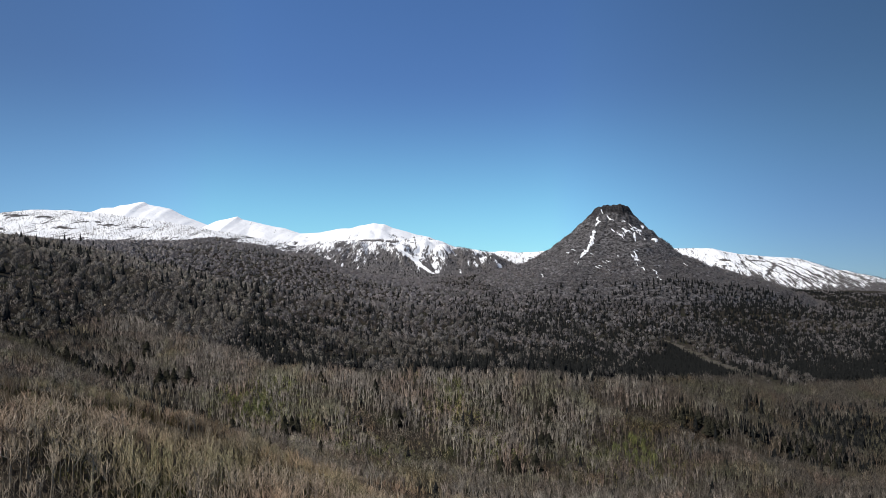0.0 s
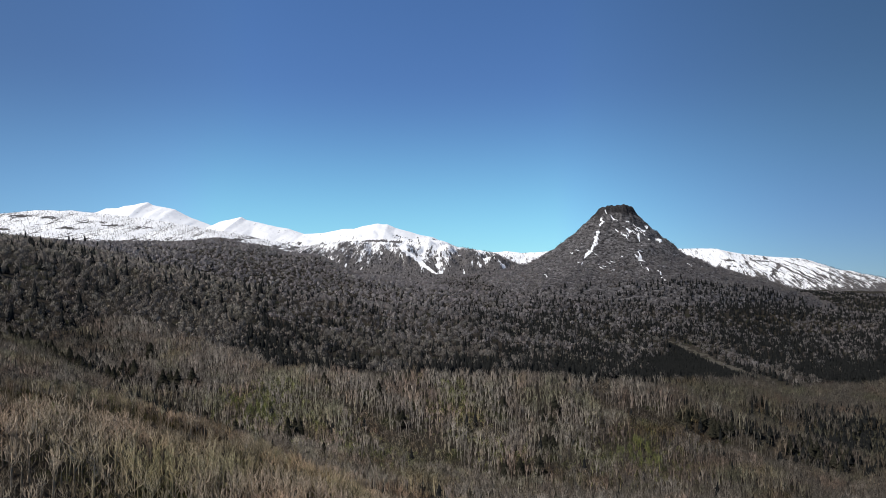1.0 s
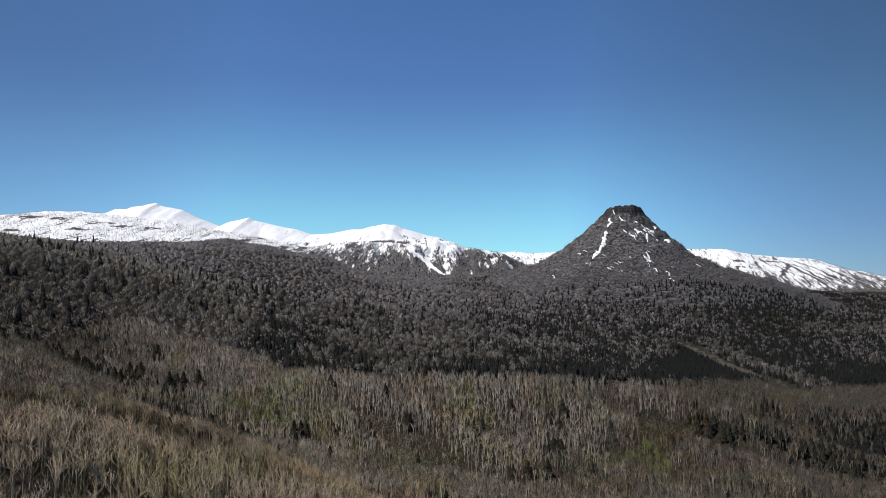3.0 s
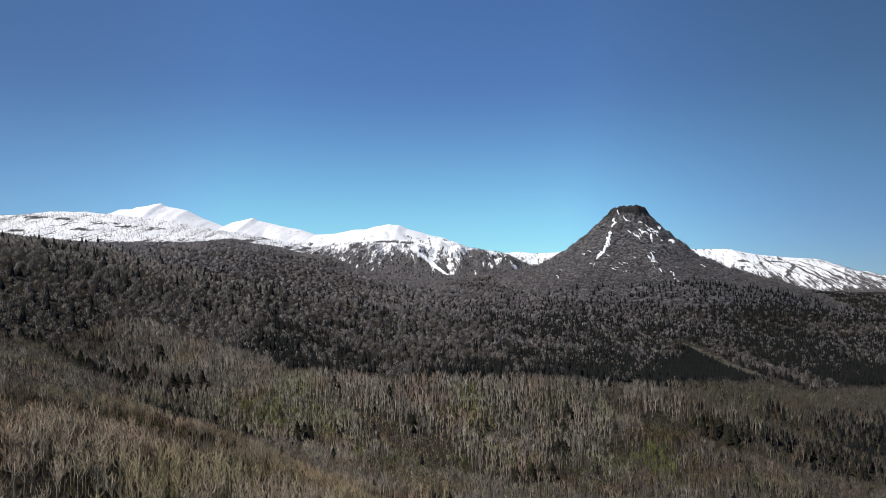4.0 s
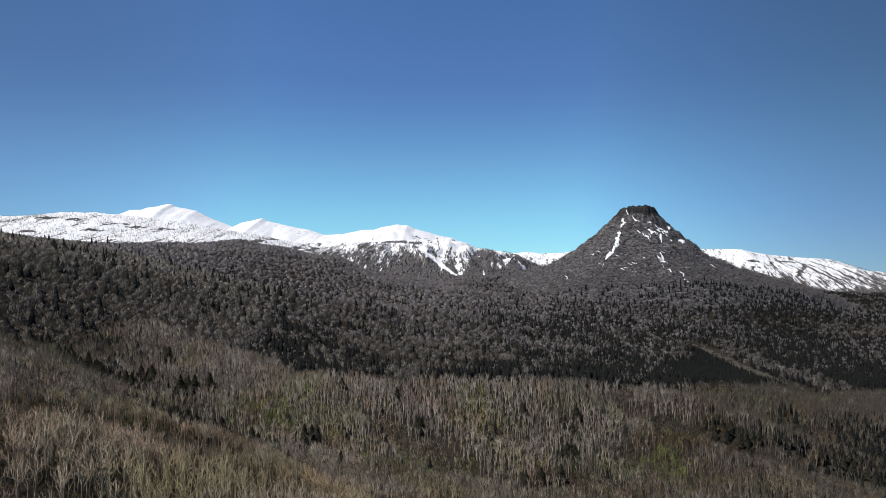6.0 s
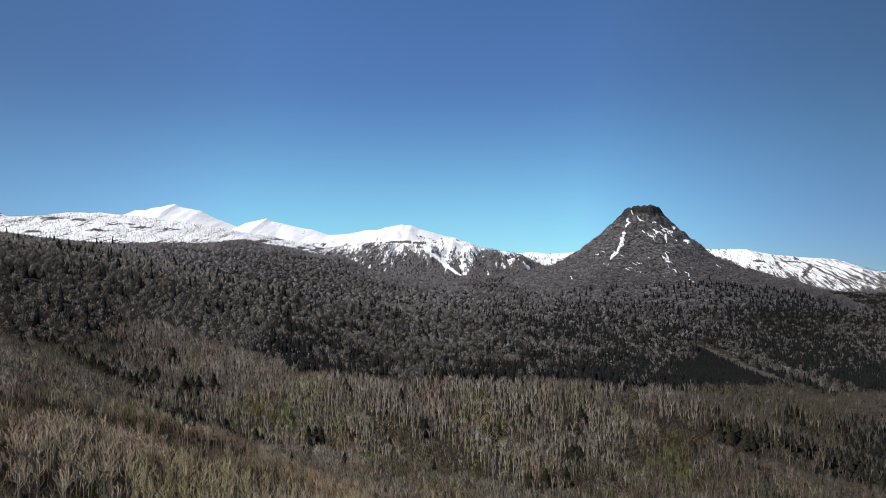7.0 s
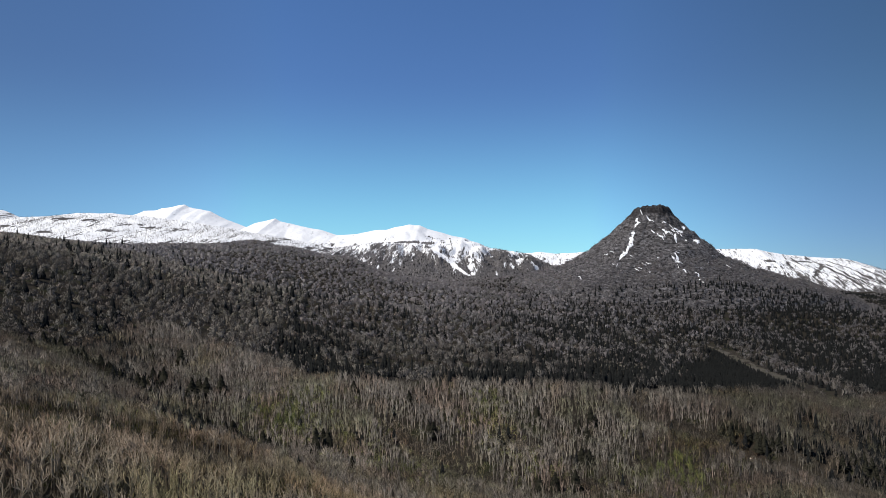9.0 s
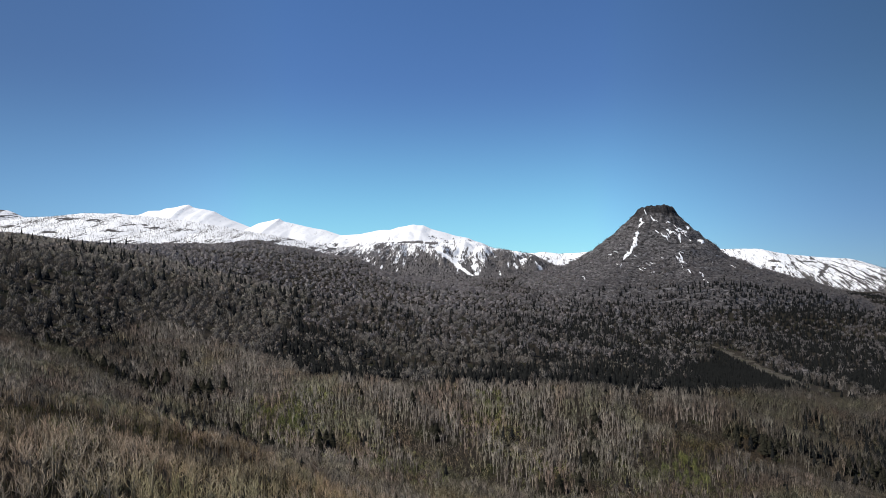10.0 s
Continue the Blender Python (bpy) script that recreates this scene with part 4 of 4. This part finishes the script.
woods("hilltop_woods", ridge_shapes, bx, by, height(bx, by), rng.uniform(0.7, 1.0, len(bx)), rng, [BARK_RIDGE, TWIGS_RIDGE], "leafless birches on the hill below the viewpoint")
shrub_shapes = [whole(dome_tree(rng, rng.uniform(2.5, 4.5), rng.uniform(1.4, 2.2), 16, 0.11, 0.3, 0, 0.06)) for k in range(8)]
ux, uy = strewn(rng, 155, 340, 3.4, 0.006, edge=60)
woods("undergrowth", shrub_shapes, ux, uy, height(ux, uy), rng.uniform(0.6, 1.2, len(ux)), rng, [BRUSH, BRUSH], "brown leafless undergrowth between the near trees")
sy = rng.uniform(775, 1195, 700)
sx = strip_line(sy) + 9 + rng.uniform(-10, 15, len(sy))
k = rough_noise(sx, sy, 18, 97) > -0.1
sx, sy = sx[k], sy[k]
woods("clearing_brush", shrub_shapes, sx, sy, height(sx, sy), rng.uniform(0.4, 1.0, len(sx)), rng, [BRUSH, BARK_MID], "low grey brush scattered over the dry grass strip")
ux, uy = strewn(rng, 155, 290, 2.7, 0.004, edge=50)
k = (rough_noise(ux, uy, 16, 88) > -0.25) & (ux < 90)
ux, uy = ux[k], uy[k]
woods("low_scrub", shrub_shapes, ux, uy, height(ux, uy), rng.uniform(0.7, 1.5, len(ux)), rng, [SCRUB, SCRUB], "low olive-green scrub under the near trees")
ux, uy = strewn(rng, 158, 245, 7.4, edge=50)
keep = ux < 70
ux, uy = ux[keep], uy[keep]
woods("young_trees", near_shapes, ux, uy, height(ux, uy), rng.uniform(0.5, 0.8, len(ux)), rng, [BARK, TWIGS], "young leafless trees between the tall ones")
mx, my = x[dark], y[dark]
woods("conifer_clumps", spire_shapes, mx, my, height(mx, my), rng.uniform(0.65, 1.15, len(mx)), rng, [NEEDLES], "dark green conifers in the gullies between bare trees")

def on_hill(x, y):
    """The long hillside with mixed woods."""
    return x < -200 - 0.12 * (y - 700)


def valley_places(step, growth):
    """Places in the valley woods behind the birch ridge, and how far aside of the clearing they lie."""
    x, y = strewn(rng, 560, 1800, step, growth, wide=0.70)
    keep = y > ridge_line(x) + 8
    return x[keep], y[keep], (x - strip_line(y))[keep]


def plantation_edge(y):
    return -4 - 104 * np.clip((1160 - y) / 190, 0, 1)


x, y, aside = valley_places(9.6, 0.0026)
strip = (np.abs(aside - 9) < 13) & (y < 1200) & (y > 690)
lone = strip & (aside > 2) & (rng.uniform(0, 1, len(x)) < 0.12)
planted = (aside <= -4) & (aside > plantation_edge(y)) & (y > 690)
share = np.where((aside >= 26) & (aside < 60) & (y < 1200), 0.2, conifer_share(x, y) * (1 - 0.5 * np.clip((y - 1150) / 350, 0, 1) * np.clip((750 - x) / 250, 0, 1)))
bare = (~strip & ~planted & (rng.uniform(0, 1, len(x)) > share * np.where(y > 900, 0.8, 1.0))) | lone
mx, my = x[bare], y[bare]
hill, middle = on_hill(mx, my), (my >= 860) & (my < 1250)
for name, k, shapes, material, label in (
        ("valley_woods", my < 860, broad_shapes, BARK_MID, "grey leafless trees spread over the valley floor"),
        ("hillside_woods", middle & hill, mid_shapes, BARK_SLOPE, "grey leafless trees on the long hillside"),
        ("inner_valley_woods", middle & ~hill, mid_shapes, BARK_VALLEY_HAZY, "cool grey leafless trees between the valley conifers"),
        ("upper_valley_woods", my >= 1250, far_shapes, BARK_FAR_HAZY, "grey leafless trees in the upper valley")):
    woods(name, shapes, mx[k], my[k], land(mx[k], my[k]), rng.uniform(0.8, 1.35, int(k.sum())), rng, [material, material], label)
x, y, aside = valley_places(7.6, 0.0032)
open_strip = (np.abs(aside - 9) < 13) & (y < 1200) & (y > 690)
planted = (aside <= -4) & (aside > plantation_edge(y)) & (y > 690)
share = np.where((aside >= 26) & (aside < 60) & (y < 1200), 0.2, conifer_share(x, y) * (1 - 0.5 * np.clip((y - 1150) / 350, 0, 1) * np.clip((750 - x) / 250, 0, 1)))
dark = ~open_strip & ~planted & (rng.uniform(0, 1, len(x)) < share * np.where(on_hill(x, y), 0.42, 0.95))
mx, my = x[dark], y[dark]
woods("valley_conifers", spire_shapes, mx, my, land(mx, my), rng.uniform(0.75, 1.25, len(mx)) * np.where(on_hill(mx, my), 1.35, 1.0) * (1 + 0.15 * np.clip((my - 900) / 600, 0, 1)), rng, [NEEDLES], "dark conifers mixed through the valley woods")

px, py = strewn(rng, 690, 1160, 4.6)
aside = px - strip_line(py)
k = (aside <= -4) & (aside > plantation_edge(py)) & (py > ridge_line(px) + 8)
px, py = px[k], py[k]
woods("conifer_plantation", spire_shapes, px, py, land(px, py), rng.uniform(0.58, 0.72, len(px)), rng, [NEEDLES], "dense even block of dark conifers beside the clearing", tone=rng.uniform(0, 0.35, len(px)))

hx, hy = strewn(rng, 560, 2050, 8.5, 0.0042)
inner = (hx > -120) & (hx < 560) & (hy > 800) & (np.abs(hx - strip_line(hy) + 30) > 80) & (rng.uniform(0, 1, len(hx)) < 0.75)
k = (rough_noise(hx, hy, 40, 93) > -0.35) & ((hx < -120 + 0.02 * (hy - 560)) | inner) & (hy > ridge_line(hx) + 6)
hx, hy = hx[k], hy[k]
woods("hillside_saplings", far_shapes, hx, hy, land(hx, hy), rng.uniform(0.4, 0.75, len(hx)), rng, [BARK_HILL, BARK_HILL], "young leafless trees filling the woods of hillside and valley")

x, y = strewn(rng, 1800, 3050, 10.5, 0.004)
keep = (cone_height(x, y) < 300) & ((x > -350) | (y < 2200))
x, y = x[keep], y[keep]
dark = (rng.uniform(0, 1, len(x)) < conifer_share(x, y)) & (cone_height(x, y) < height(x, y) + 2)
mx, my = x[~dark], y[~dark]
woods("far_woods", far_shapes, mx, my, land(mx, my), np.where(cone_height(mx, my) > 170, 0.5, 1.0) * rng.uniform(0.7, 1.0, len(mx)), rng, [BARK_FAR_HAZY, BARK_FAR_HAZY], "far leafless woods below the mountains")
mx, my = x[dark], y[dark]
woods("far_conifers", far_spires, mx, my, land(mx, my), rng.uniform(0.6, 1.0, len(mx)), rng, [NEEDLES], "far dark conifers below the mountains")


def slope_woods(name, field, count, low, high, shapes, size, materials, label, wooded=0.0, crest=0.97):
    """Trees scattered over a far mountain side between two heights."""
    fx, fy, fz, fs, fr = field
    i, j = rng.integers(0, fx.shape[0] - 1, count), rng.integers(0, fx.shape[1] - 1, count)
    a, b = rng.uniform(0, 1, count), rng.uniform(0, 1, count)

    def at(f):
        return (f[i, j] * (1 - b) + f[i, j + 1] * b) * (1 - a) + (f[i + 1, j] * (1 - b) + f[i + 1, j + 1] * b) * a
    tx, ty, tz, ts, tr = at(fx), at(fy), at(fz), at(fs), at(fr)
    k = (tz > low) & (tz < high + rng.normal(0, 12, count)) & (ts < crest) & (tr > wooded + rng.normal(0, 0.2, count))
    woods(name, shapes, tx[k], ty[k], tz[k], size * rng.uniform(0.6, 1.1, int(k.sum())), rng, materials, label)


pole_shapes = [whole(dome_tree(rng, rng.uniform(9, 13), rng.uniform(1.5, 2.4), 6, 0.6, 0.3, thick=0.5)) for k in range(6)]
slope_woods("ribbed_slope_woods", FIELD["wooded_mountain"], 12000, 85, 215, pole_shapes, 0.9, [BARK_FAR_HAZY, BARK_FAR_HAZY], "leafless woods on the ribs of the snowy mountain", -0.12)
slope_woods("ribbed_slope_conifers", FIELD["wooded_mountain"], 2600, 85, 165, far_spires, 0.75, [NEEDLES], "dark conifers low on the snowy mountain", 0.0)
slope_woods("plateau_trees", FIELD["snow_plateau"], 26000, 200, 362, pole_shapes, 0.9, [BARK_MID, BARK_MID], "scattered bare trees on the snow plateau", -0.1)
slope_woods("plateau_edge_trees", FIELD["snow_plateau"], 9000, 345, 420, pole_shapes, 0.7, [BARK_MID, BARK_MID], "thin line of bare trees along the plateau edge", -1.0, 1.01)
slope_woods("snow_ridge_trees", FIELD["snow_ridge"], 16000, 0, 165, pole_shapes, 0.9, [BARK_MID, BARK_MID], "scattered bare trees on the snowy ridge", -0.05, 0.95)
